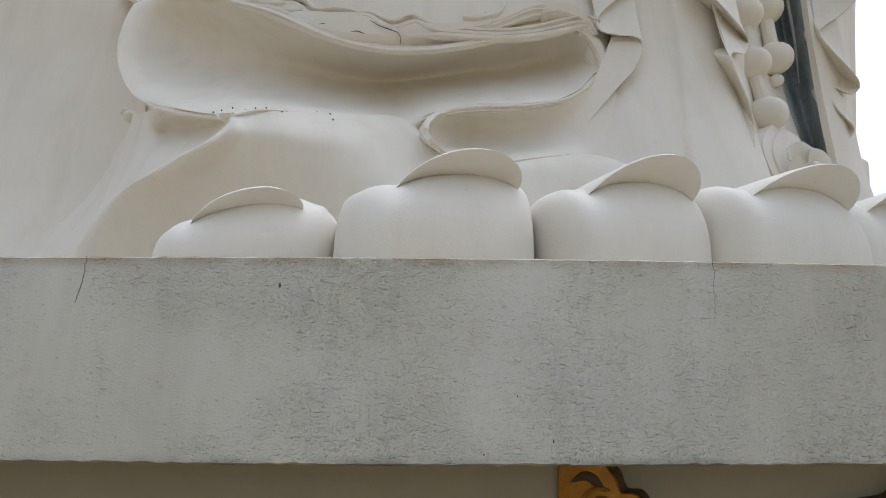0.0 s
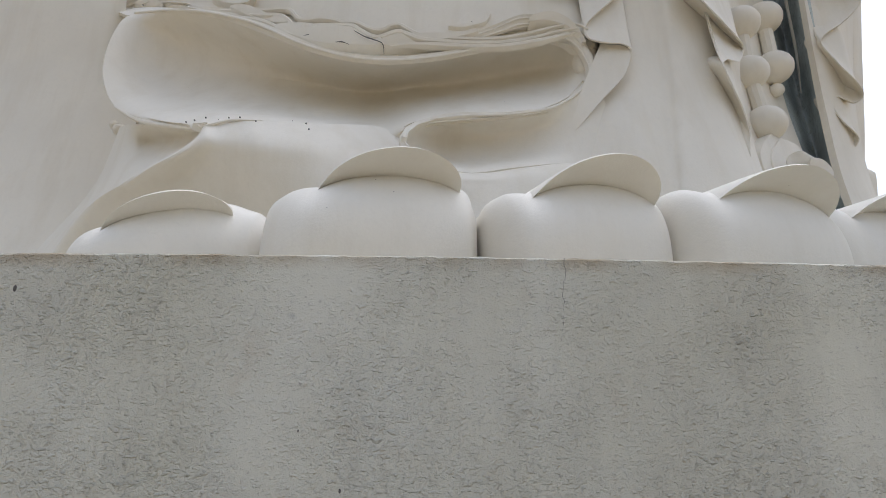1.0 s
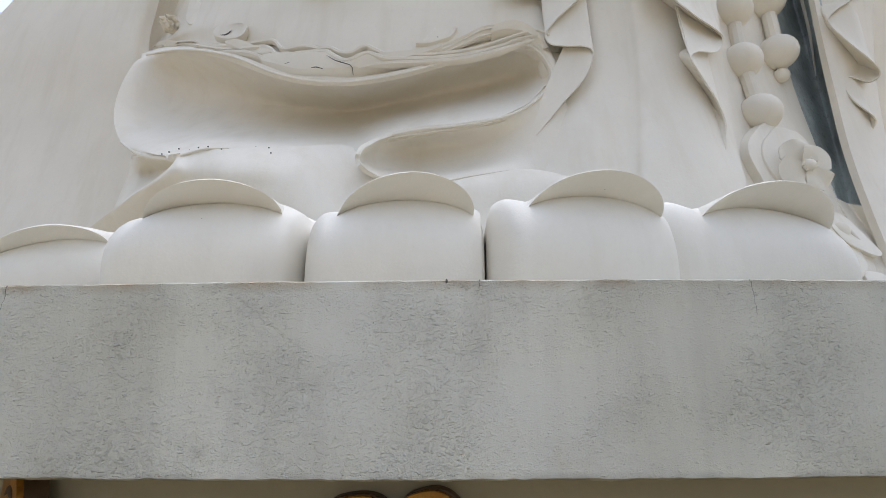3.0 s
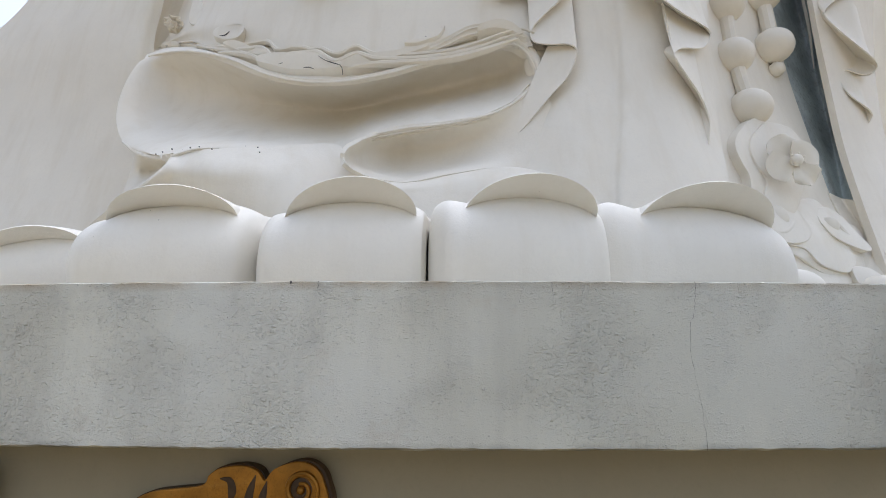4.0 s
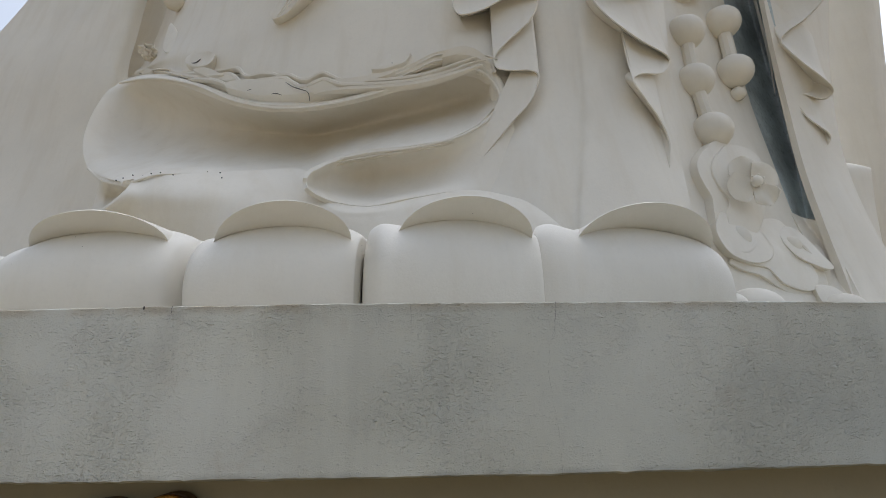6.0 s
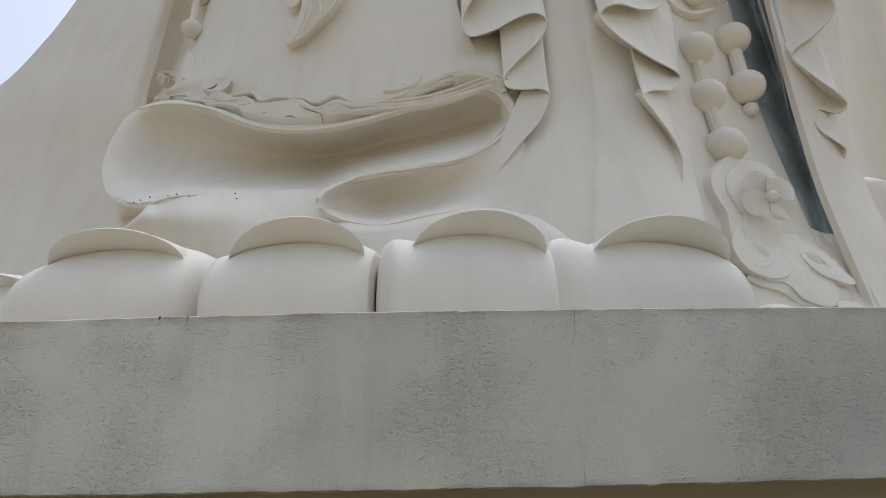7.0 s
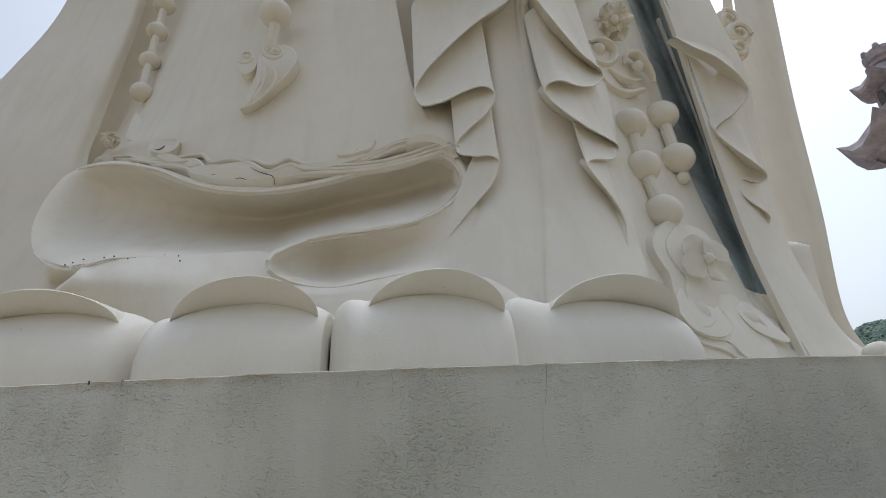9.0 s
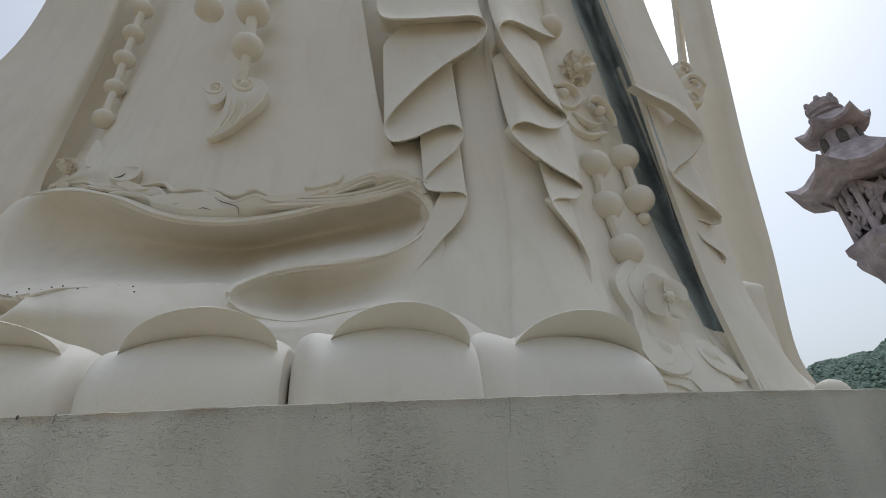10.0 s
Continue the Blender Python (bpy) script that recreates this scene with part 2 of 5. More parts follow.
class Form:
    """Collects the shapes of one mesh."""

    def __init__(self):
        self.v, self.f, self.m = [], [], []

    def add(self, verts, faces, mat=0):
        o = len(self.v)
        self.v.extend(map(tuple, verts))
        self.f.extend(tuple(o + i for i in f) for f in faces)
        self.m.extend([mat] * len(faces))

    def sheet(self, g, thick=0.0, mat=0):
        """A grid of points as a sheet, thickened away from the walk."""
        a, b = g.shape[:2]
        quads = [(i * b + j, i * b + j + 1, (i + 1) * b + j + 1, (i + 1) * b + j) for i in range(a - 1) for j in range(b - 1)]
        du, dv = np.gradient(g, axis=0), np.gradient(g, axis=1)
        nr = np.cross(du, dv)
        nr /= np.maximum(np.linalg.norm(nr, axis=2, keepdims=True), 1e-9)
        if nr[..., 1].mean() > 0:
            nr = -nr
        v = g.reshape(-1, 3)
        if not thick:
            self.add(v, quads, mat)
            return
        w = (g - nr * thick).reshape(-1, 3)
        n = len(v)
        ring = [j for j in range(b)] + [i * b + b - 1 for i in range(1, a)] + [(a - 1) * b + j for j in range(b - 2, -1, -1)] + [i * b for i in range(a - 2, 0, -1)]
        rim = [(ring[k], ring[(k + 1) % len(ring)], n + ring[(k + 1) % len(ring)], n + ring[k]) for k in range(len(ring))]
        self.add(np.vstack([v, w]), quads + [tuple(n + i for i in q[::-1]) for q in quads] + rim, mat)

    def ball(self, c, r, squash=(1, 1, 1), seg=24, mat=0):
        n = seg // 2
        v, f = [], []
        for i in range(n + 1):
            th = math.pi * i / n
            for j in range(seg):
                ph = 2 * math.pi * j / seg
                v.append((c[0] + r * squash[0] * math.sin(th) * math.cos(ph), c[1] + r * squash[1] * math.sin(th) * math.sin(ph), c[2] + r * squash[2] * math.cos(th)))
        for i in range(n):
            for j in range(seg):
                k = (j + 1) % seg
                f.append((i * seg + j, (i + 1) * seg + j, (i + 1) * seg + k, i * seg + k))
        self.add(v, f, mat)

    def tube(self, path, radii, seg=10, flat=None, mat=0):
        """A tapering round or flattened bar along a path. flat: the direction in which it is squashed, and how much."""
        p = np.array(path, float)
        n = len(p)
        r = np.interp(np.linspace(0, 1, n), np.linspace(0, 1, len(radii)), radii)
        tg = np.gradient(p, axis=0)
        tg /= np.maximum(np.linalg.norm(tg, axis=1, keepdims=True), 1e-9)
        ref = np.array(flat[0], float) if flat else np.array((0.0, -1.0, 0.2))
        v = []
        for i in range(n):
            a = np.cross(tg[i], ref)
            a /= max(np.linalg.norm(a), 1e-9)
            b = np.cross(a, tg[i])
            k = flat[1] if flat else 1.0
            for j in range(seg):
                t = 2 * math.pi * j / seg
                v.append(p[i] + r[i] * (a * math.cos(t) + b * k * math.sin(t)))
        f = [(i * seg + j, i * seg + (j + 1) % seg, (i + 1) * seg + (j + 1) % seg, (i + 1) * seg + j) for i in range(n - 1) for j in range(seg)]
        f += [tuple(range(seg)), tuple(range((n - 1) * seg, n * seg))[::-1]]
        self.add(v, f, mat)

    def plate(self, outline, out, back=0.5, bevel=0.1, mat=0):
        """A carved plaque with a smooth closed outline, standing proud in the direction out."""
        p = np.array(outline, float)
        n = len(p)
        q = np.vstack([p, p, p])
        c = spline(q, 3 * n * 8 + 1)[n * 8:2 * n * 8]
        o, mid, k = np.array(out, float), c.mean(0), len(c)
        rings = [c - o / np.linalg.norm(o) * back, c + o * 0.93, c + o - (c - mid) * bevel * 0.3, c + o * 1.03 - (c - mid) * bevel]
        v = np.vstack(rings)
        f = [(i * k + j, i * k + (j + 1) % k, (i + 1) * k + (j + 1) % k, (i + 1) * k + j) for i in range(3) for j in range(k)]
        f.append(tuple(range(3 * k, 4 * k)))
        self.add(v, f, mat)

    def coil(self, c, r, turns=1.3, spin=0.0, facing=(0.1, -1.0, -0.1), hand=1, mat=0):
        """A flat spiral ridge laid on a carved plate."""
        n = Vector(facing).normalized()
        a = n.cross(Vector((0, 0, 1))).normalized() * hand
        b = n.cross(a).normalized()
        path = []
        for i in range(36):
            s = i / 35
            t = spin + 2 * math.pi * turns * s
            path.append(Vector(c) + (a * math.cos(t) + b * math.sin(t)) * (r * (0.95 - 0.68 * s)) + n * (0.03 * r))
        self.tube(path, [r * 0.05, r * 0.14, r * 0.13, r * 0.08], 8, (tuple(n), 0.9), mat)
        self.ball(Vector(c) - n * 0.05 * r, 0.22 * r, seg=12, mat=mat)

    def curl(self, c, r, turns=1.4, spin=0.0, facing=(0.15, -1.0, -0.1), hand=1, mat=0):
        """A carved cloud curl: a flat coil round a small boss on a thick disc."""
        n = Vector(facing).normalized()
        a = n.cross(Vector((0, 0, 1))).normalized() * hand
        b = a.cross(n).normalized() * hand
        c = Vector(c)
        path = []
        for i in range(40):
            s = i / 39
            t = spin + 2 * math.pi * turns * s
            rr = r * (0.82 - 0.6 * s)
            path.append(c + a * (rr * math.cos(t)) + b * (rr * math.sin(t)) + n * (0.12 * r * s))
        self.tube(path, [r * 0.24, r * 0.2, r * 0.12], 8, (tuple(n), 1.3), mat)
        disc = [c - n * (r * 0.5)] + [c - n * (r * k) + (a * math.cos(t) + b * math.sin(t)) * r * q for k, q in ((0.5, 0.95), (0.05, 0.95), (-0.02, 0.8)) for t in [2 * math.pi * j / 24 for j in range(24)]] + [c + n * 0.05 * r]
        f = [(0, 1 + j, 1 + (j + 1) % 24) for j in range(24)]
        for k in range(2):
            f += [(1 + k * 24 + j, 1 + k * 24 + (j + 1) % 24, 25 + k * 24 + (j + 1) % 24, 25 + k * 24 + j) for j in range(24)]
        f += [(49 + j, 49 + (j + 1) % 24, 73) for j in range(24)]
        self.add(disc, f, mat)

    def flower(self, c, r, petals, facing=(-0.1, -1.0, -0.25), spin=0.0, mat=0):
        """An open blossom on a stub, round a fat bud. petals: each one's turn, length, width, lift and frill."""
        n = Vector(facing).normalized()
        a = n.cross(Vector((0, 0, 1))).normalized()
        b = a.cross(n).normalized()
        c = Vector(c)
        for t0, size, wide, up, frill in petals:
            t0 += spin
            d, e = a * math.cos(t0) + b * math.sin(t0), -a * math.sin(t0) + b * math.cos(t0)
            g = np.zeros((15, 19, 3))
            for i in range(15):
                for j in range(19):
                    s, w = i / 14, (j / 18 - 0.5) * 2
                    wid = wide * r * (0.16 + 0.84 * math.sin(math.pi * (0.02 + 0.6 * s)))
                    rad = r * size * (0.04 + 0.96 * s * (1 - 0.36 * abs(w) ** 2.6 * s))
                    lift = r * (up + 0.16 * s - 0.3 * max(0.0, s - 0.6) ** 1.3 + 0.22 * w * w * s * (1.2 - s) + frill * math.sin(4.2 * w) * s * s)
                    g[i, j] = c + d * rad + e * (w * wid) + n * lift
            self.sheet(g, 0.07 * r, mat)
        self.tube([c - n * 0.4 * r, c + n * 0.4 * r], [0.3 * r, 0.2 * r], 12, mat=mat)
        self.ball(c + n * (0.78 * r), 0.25 * r, seg=16, mat=mat)
        for k in range(7):
            t = 2 * math.pi * k / 7
            self.tube([c + n * 0.6 * r, c + n * 0.9 * r + (a * math.cos(t) + b * math.sin(t)) * 0.3 * r], [0.04 * r, 0.035 * r], 6, mat=mat)

    def strand(self, beads, hang=(0, 0, 1), mat=0):
        """Round beads joined by short pegs."""
        for i, (x, y, z, r) in enumerate(beads):
            self.ball((x, y, z), r, (1, 0.95, 0.92), mat=mat)
            if i:
                q = beads[i - 1]
                self.tube(spline([q[:3], (x, y, z)], 3), [min(r, q[3]) * 0.36] * 2, 10, mat=mat)

    def falls(self, edge, height, back, up=(0, 0.12, 1), soft=0.9, thick=0.04, count=300, under=1.3, mat=0):
        """Cloth that flares out to a zigzag hem: above the hem it sweeps back by the given depths, then hangs.
        Below, a hollow soffit runs from the hem back into the figure."""
        e = even(edge, count)
        u, q = np.array(up, float), np.linspace(0, 1, count)
        k = np.interp(q, np.linspace(0, 1, len(height)), height)
        d = np.interp(q, np.linspace(0, 1, len(back)), back)
        g = np.zeros((22, count, 3))
        for i in range(22):
            h = k * (i / 21) ** 1.7
            g[i] = e + u * h[:, None]
            g[i, :, 1] += d * (1 - np.exp(-h / soft))
        self.sheet(g, thick, mat)
        w = np.zeros((10, count, 3))
        fade = np.clip((1 - q) / 0.12, 0.15, 1)[:, None]
        for i in range(10):
            b = under * i / 9
            w[i] = e + np.array((0, b, 0.62 * under * (1 - (1 - i / 9) ** 1.8) - 0.02)) * fade
        self.sheet(w, 0.0, mat)

    def build(self, name, materials, parent=None, sharp=38):
        me = bpy.data.meshes.new(name)
        me.from_pydata(self.v, [], self.f)
        for m in materials:
            me.materials.append(m)
        me.polygons.foreach_set("material_index", self.m)
        bm = bmesh.new()
        bm.from_mesh(me)
        bmesh.ops.remove_doubles(bm, verts=bm.verts, dist=0.0005)
        bmesh.ops.recalc_face_normals(bm, faces=bm.faces)
        bm.to_mesh(me)
        bm.free()
        me.polygons.foreach_set("use_smooth", [True] * len(me.polygons))
        me.set_sharp_from_angle(angle=radians(sharp))
        ob = new(name, me)
        ob.parent = parent
        return ob


def box(form, x0, x1, y0, y1, z0, z1, mat=0):
    v = [(x, y, z) for x in (x0, x1) for y in (y0, y1) for z in (z0, z1)]
    form.add(v, [(0, 1, 3, 2), (4, 6, 7, 5), (0, 4, 5, 1), (2, 3, 7, 6), (0, 2, 6, 4), (1, 5, 7, 3)], mat)


# ---------------------------------------------------------------- ground
g = Form()
g.add([(-3000, -3000, 0), (3000, -3000, 0), (3000, 3000, 0), (-3000, 3000, 0)], [(0, 1, 2, 3)])
tagged(g.build("ground", [GROUND]), "brownish paved plaza round the plinth", "ground", kind="structure")

# ---------------------------------------------------------------- plinth: stucco slab over a cream wall
TOP, UNDER = 1.95, 1.196


def face(x):
    """The gently bowed front of the round plinth."""
    return 1.844 + 0.02023 * (x - 1.8955) ** 2


slab = Form()
xs = np.concatenate([np.linspace(-16, -4, 30), np.linspace(-3.98, 9, 620), np.linspace(9.3, 20, 30)])
prof = [(3.6, UNDER), (0.03, UNDER), (0.0, UNDER + 0.012), (0.0, UNDER + 0.06), (0.0, TOP - 0.04), (0.0, TOP - 0.005), (0.005, TOP), (0.6, TOP), (26, TOP)]
grid_pts = np.zeros((len(prof), len(xs), 3))
for i, (y, z) in enumerate(prof):
    for j, x in enumerate(xs):
        low, high = i in (1, 2), i in (5, 6)
        w = (0.006 if low else 0.003 if high else 0.0) * (noise.noise((x * 6, i * 0.4, 0.5)) * 0.5 + 0.8 * noise.noise((x * 22, i * 0.4, 4.5)))
        d = 0.002 * noise.noise((x * 5, i * 1.7, 8)) if 1 < i < 6 else 0
        grid_pts[i, j] = (x, face(x) + y + d + abs(w) * 0.5, z + w)
slab.sheet(grid_pts)
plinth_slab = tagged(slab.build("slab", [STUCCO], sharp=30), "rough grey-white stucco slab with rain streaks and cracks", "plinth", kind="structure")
w = Form()
w.sheet(np.array([[(x, face(x) + 0.67, z) for x in np.linspace(-15, 19, 120)] for z in (0, UNDER)]), 0.3)
tagged(w.build("wall_plinth", [WALL]), "cream painted wall under the stucco slab", "wall", kind="structure")


# ---------------------------------------------------------------- cracks, chips and scratches in the slab
def crack(points, width):
    f = Form()
    p = even([(x, face(x) - 0.0015, z) for x, z in points], 40)
    g = np.zeros((2, 40, 3))
    for j in range(40):
        k = width * (0.35 + 0.65 * abs(noise.noise((j * 0.5, points[0][0], 1)))) * (1 - 0.6 * j / 39)
        wob = 0.006 * noise.noise((j * 0.35, points[0][0] * 3, 2))
        g[0, j], g[1, j] = p[j] + (wob - k, 0, 0), p[j] + (wob + k, 0, 0)
    f.sheet(g, 0.004)
    return f.build("crack", [CRACK_AND_SHADE], plinth_slab)


crack([(-1.32, 1.95), (-1.322, 1.86), (-1.34, 1.77)], 0.0018)
crack([(1.10, 1.95), (1.10, 1.90), (1.09, 1.85), (1.093, 1.79), (1.08, 1.70)], 0.0010)
crack([(4.842, 1.95), (4.84, 1.9), (4.822, 1.80), (4.80, 1.76)], 0.0014)
crack([(4.80, 1.76), (4.79, 1.62), (4.81, 1.40), (4.818, 1.20)], 0.0005)
crack([(4.166, 1.95), (4.17, 1.87), (4.172, 1.81)], 0.0009)
crack([(3.073, 1.95), (3.07, 1.915)], 0.0022)
for x, z, r in ((-0.564, 1.84, 0.016), (2.94, 1.945, 0.014), (0.45, 1.285, 0.010), (0.324, 1.441, 0.006), (0.2, 1.24, 0.007), (5.08, 1.80, 0.005), (4.35, 1.86, 0.004), (2.65, 1.78, 0.005)):
    f = Form()
    f.ball((x, face(x), z), r * 0.7, (0.55, 0.12, 1.0), 7)
    f.build("chip", [CRACK_AND_SHADE], plinth_slab)

# ---------------------------------------------------------------- gilded cloud reliefs on the wall under the slab


def gilded(cx, outline, thick, coils, hooks, turn=0.0):
    """A cloud scroll cut from a thick board: brown sides, a gold face with a raised rim, coils and grooves."""
    ob = tagged(new("gilded_relief"), "gold-painted carved cloud scroll with brown edges on the wall", "relief")
    cz = np.mean([p[1] for p in outline])
    ob.location, ob.rotation_euler = (cx, face(cx) + 0.665, 0), (0, 0, turn)
    f = Form()
    f.plate([(x - cx, 0, z) for x, z in outline], (0, -thick, 0), 0.0, 0.02)
    f.build("edge", [GILT_DARK], ob)
    f = Form()
    f.plate([((x - cx) * 0.965, -thick, z + (cz - z) * 0.05) for x, z in outline], (0, -0.03, 0), 0.0, 0.05)
    f.build("face", [GOLD], ob)
    for x, z, r, hand in coils:
        f = Form()
        f.coil((x - cx, -thick - 0.035, z), r, 1.6, 1.2, (0, -1, 0), hand)
        f.build("coil", [GOLD], ob)
        f = Form()
        f.ball((x - cx, -thick - 0.03, z), r * 0.55, (1, 0.08, 1), 20)
        f.build("hollow", [GILT_DARK], ob)
    for pts in hooks:
        f = Form()
        f.tube(even([(x - cx, -thick - 0.03, z) for x, z in pts], 14), [0.004, 0.02, 0.026, 0.006], 8, ((0, -1, 0), 0.4))
        f.build("groove", [GILT_DARK], ob)
    return ob


gilded(2.45, [(1.837, 0.778), (1.898, 0.840), (1.997, 0.888), (2.117, 0.906), (2.295, 0.930), (2.334, 0.986), (2.399, 1.024), (2.519, 1.038), (2.606, 1.015), (2.662, 0.960), (2.725, 1.029), (2.841, 1.064),
              (2.933, 1.041), (2.994, 0.965), (3.013, 0.801), (2.75, 0.70), (2.3, 0.67), (1.95, 0.69)], 0.06,
       [(2.855, 0.915, 0.115, 1)], [[(2.40, 0.965), (2.455, 0.955), (2.475, 0.90), (2.46, 0.84)], [(2.60, 0.985), (2.575, 0.90), (2.56, 0.80)], [(2.665, 0.955), (2.645, 0.86), (2.65, 0.78)]])
gilded(0.86, [(0.72, 1.19), (0.70, 1.08), (0.69, 0.935), (0.70, 0.79), (1.04, 0.78), (1.10, 0.90), (1.06, 0.985), (0.99, 0.99), (0.965, 1.05), (0.93, 1.10), (0.90, 1.19)], 0.1,
       [(0.90, 0.90, 0.11, -1)], [[(0.76, 1.01), (0.84, 1.045), (0.92, 0.99)]], -0.62)

# ---------------------------------------------------------------- lotus petals
def petal_form(jl, jr, cl, cr, rise, out):
    """A fat lotus petal between two joints of the ring, with a curled lip between the corners cl and cr.
    Its body is a plan curve swept up and rounded over to a crown behind the lip."""
    jl, jr = np.array((*jl, 0.0)), np.array((*jr, 0.0))
    cl, cr = np.array(cl, float) - (0, 0, TOP), np.array(cr, float) - (0, 0, TOP)
    extra = 0.2

    def crown(x):
        q = np.clip((x - jl[0]) / (jr[0] - jl[0]), -0.1, 1.1)
        return jl + (jr - jl) * q + (0, 0.45, 0)

    def swell(z, h, away=0.0):
        q, e = min(1.0, z / h), max(0.3, 0.68 - 0.5 * away)
        return max(0.0, 1 - q ** (2 / e)) ** (e / 2) * (1 - 0.3 * max(0.0, 1 - 1.2 * away) * max(0.0, 1 - q / 0.72) ** 1.7)

    wl, wr = (crown(c[0]) + (c * (1, 1, 0) - crown(c[0])) / swell(c[2], c[2] + extra) for c in (cl, cr))
    mid = (wl + wr) / 2
    ahead = np.array((wr[1] - wl[1], -(wr[0] - wl[0]), 0.0))
    ahead /= np.linalg.norm(ahead)
    flank_l, flank_r = jl + (wl - jl) * (0.34, 0.48, 0) - (0.0, 0.05, 0), jr + (wr - jr) * (0.34, 0.45, 0) - (0.0, 0.05, 0)
    plan = spline([jl + (0.15, 0.5, 0), jl + (0.01, 0.03, 0), flank_l, wl, mid + ahead * 0.1, wr, flank_r, jr + (-0.01, 0.03, 0), jr + (-0.15, 0.5, 0)], 73)
    wide = np.vstack([plan[:1]] * 2 + [plan] + [plan[-1:]] * 2)
    plan = sum(wide[k:k + 73] * w for k, w in enumerate((1, 2, 3, 2, 1))) / 9
    lo, hi = 27, 45  # where the plan passes the lip's corners

    def apart(i):
        return max(0.0, (lo - i) / lo, (i - hi) / (72 - hi))

    def height(i):
        q, away = np.clip((i - lo) / (hi - lo), -0.4, 1.4), apart(i)
        mid_rise = 0.14 * max(0.0, 1 - ((2 * i - lo - hi) / (hi - lo)) ** 2)
        return (cl + (cr - cl) * q)[2] + extra + mid_rise - (0.66 * away ** 0.95 if i > hi else 0.24 * away + 0.9 * max(0.0, away - 0.45) - 0.08 * math.sin(math.pi * min(1.0, away / 0.6)))

    def body(i, z):
        k = int(min(71, max(0, math.floor(i))))
        p = plan[k] + (plan[k + 1] - plan[k]) * (i - k)
        c = crown(p[0])
        q = c + (p - c) * swell(z, height(i), apart(i))
        return np.array((q[0], q[1], z))

    f = Form()
    n = 34
    g = np.zeros((n + 1, 73, 3))
    for a in range(n + 1):
        for i in range(73):
            g[a, i] = body(i, height(i) * math.sin(math.pi / 2 * a / n) ** 0.5)
    f.sheet(g)
    # rounded back of the crown, down to the slab
    top = g[n]
    f.sheet(np.stack([top, top + (0, 0.3, 0.06), top + (0, 0.65, 0.02), top + (0, 0.9, -0.35), top * (1, 1, 0) + (0, 1.0, 0)]))
    m, n = 45, 14
    g = np.zeros((n + 10, m, 3))
    for j in range(m):
        s = -1 + 2 * j / (m - 1)
        k = max(0.0, 1 - s * s)
        i = (lo + hi) / 2 + (hi - lo) / 2 * s
        zc = height(i) - extra - 0.14 * k
        base = body(i, zc + 0.55 * rise * k)
        edge = body(i, zc) + ahead * (out * k ** 0.6) + (0, 0, rise * k ** 0.76)
        back_top = body(i, height(i) * 0.985) - ahead * 0.1
        for a in range(n):
            q = a / (n - 1)
            g[a, j] = base + (edge - base) * q - ahead * (0.025 * math.sin(math.pi * q) * k)
        g[0, j] -= ahead * 0.02
        for a in range(10):
            q = (a + 1) / 10
            e2 = edge - ahead * 0.035 + (0, 0, 0.012 * k)
            g[n + a, j] = e2 + (back_top - e2) * max(0, (q - 0.1) / 0.9) + (0, 0, 0.03 * math.sin(math.pi * q) * k)
    f.sheet(g)
    return f


pedestal = tagged(new("lotus_pedestal"), "cream painted lotus base of fat curled petals on the stucco slab", "lotus base")
pedestal.location = (0, 0, TOP)
#   joints of the ring, then each petal's lip corners, the lip's rise and overhang
JOINTS = [(-2.607, 5.36), (-0.803, 5.182), (1.278, 5.146), (3.197, 5.214), (5.264, 5.466), (7.612, 6.282)]
STARTS = JOINTS[:4] + [(5.15, 5.5)]
ENDS = [(-0.83, 5.56)] + JOINTS[2:5] + [(7.9, 7.2)]
LIPS = [
    ((-2.09, 4.85, 2.77), (-1.15, 5.38, 3.09), 0.2, 0.22),
    ((-0.16, 4.45, 3.07), (1.08, 4.88, 3.23), 0.225, 0.28),
    ((1.71, 4.65, 3.13), (3.09, 5.13, 3.25), 0.31, 0.28),
    ((3.65, 4.94, 3.28), (5.17, 5.38, 3.27), 0.30, 0.28),
    ((5.77, 5.75, 3.39), (7.67, 6.43, 3.37), 0.37, 0.28),
]
for jl, jr, (cl, cr, rise, out) in zip(STARTS, ENDS, LIPS):
    petal_form(jl, jr, cl, cr, rise, out).build("petal", [PETAL], pedestal, sharp=42)

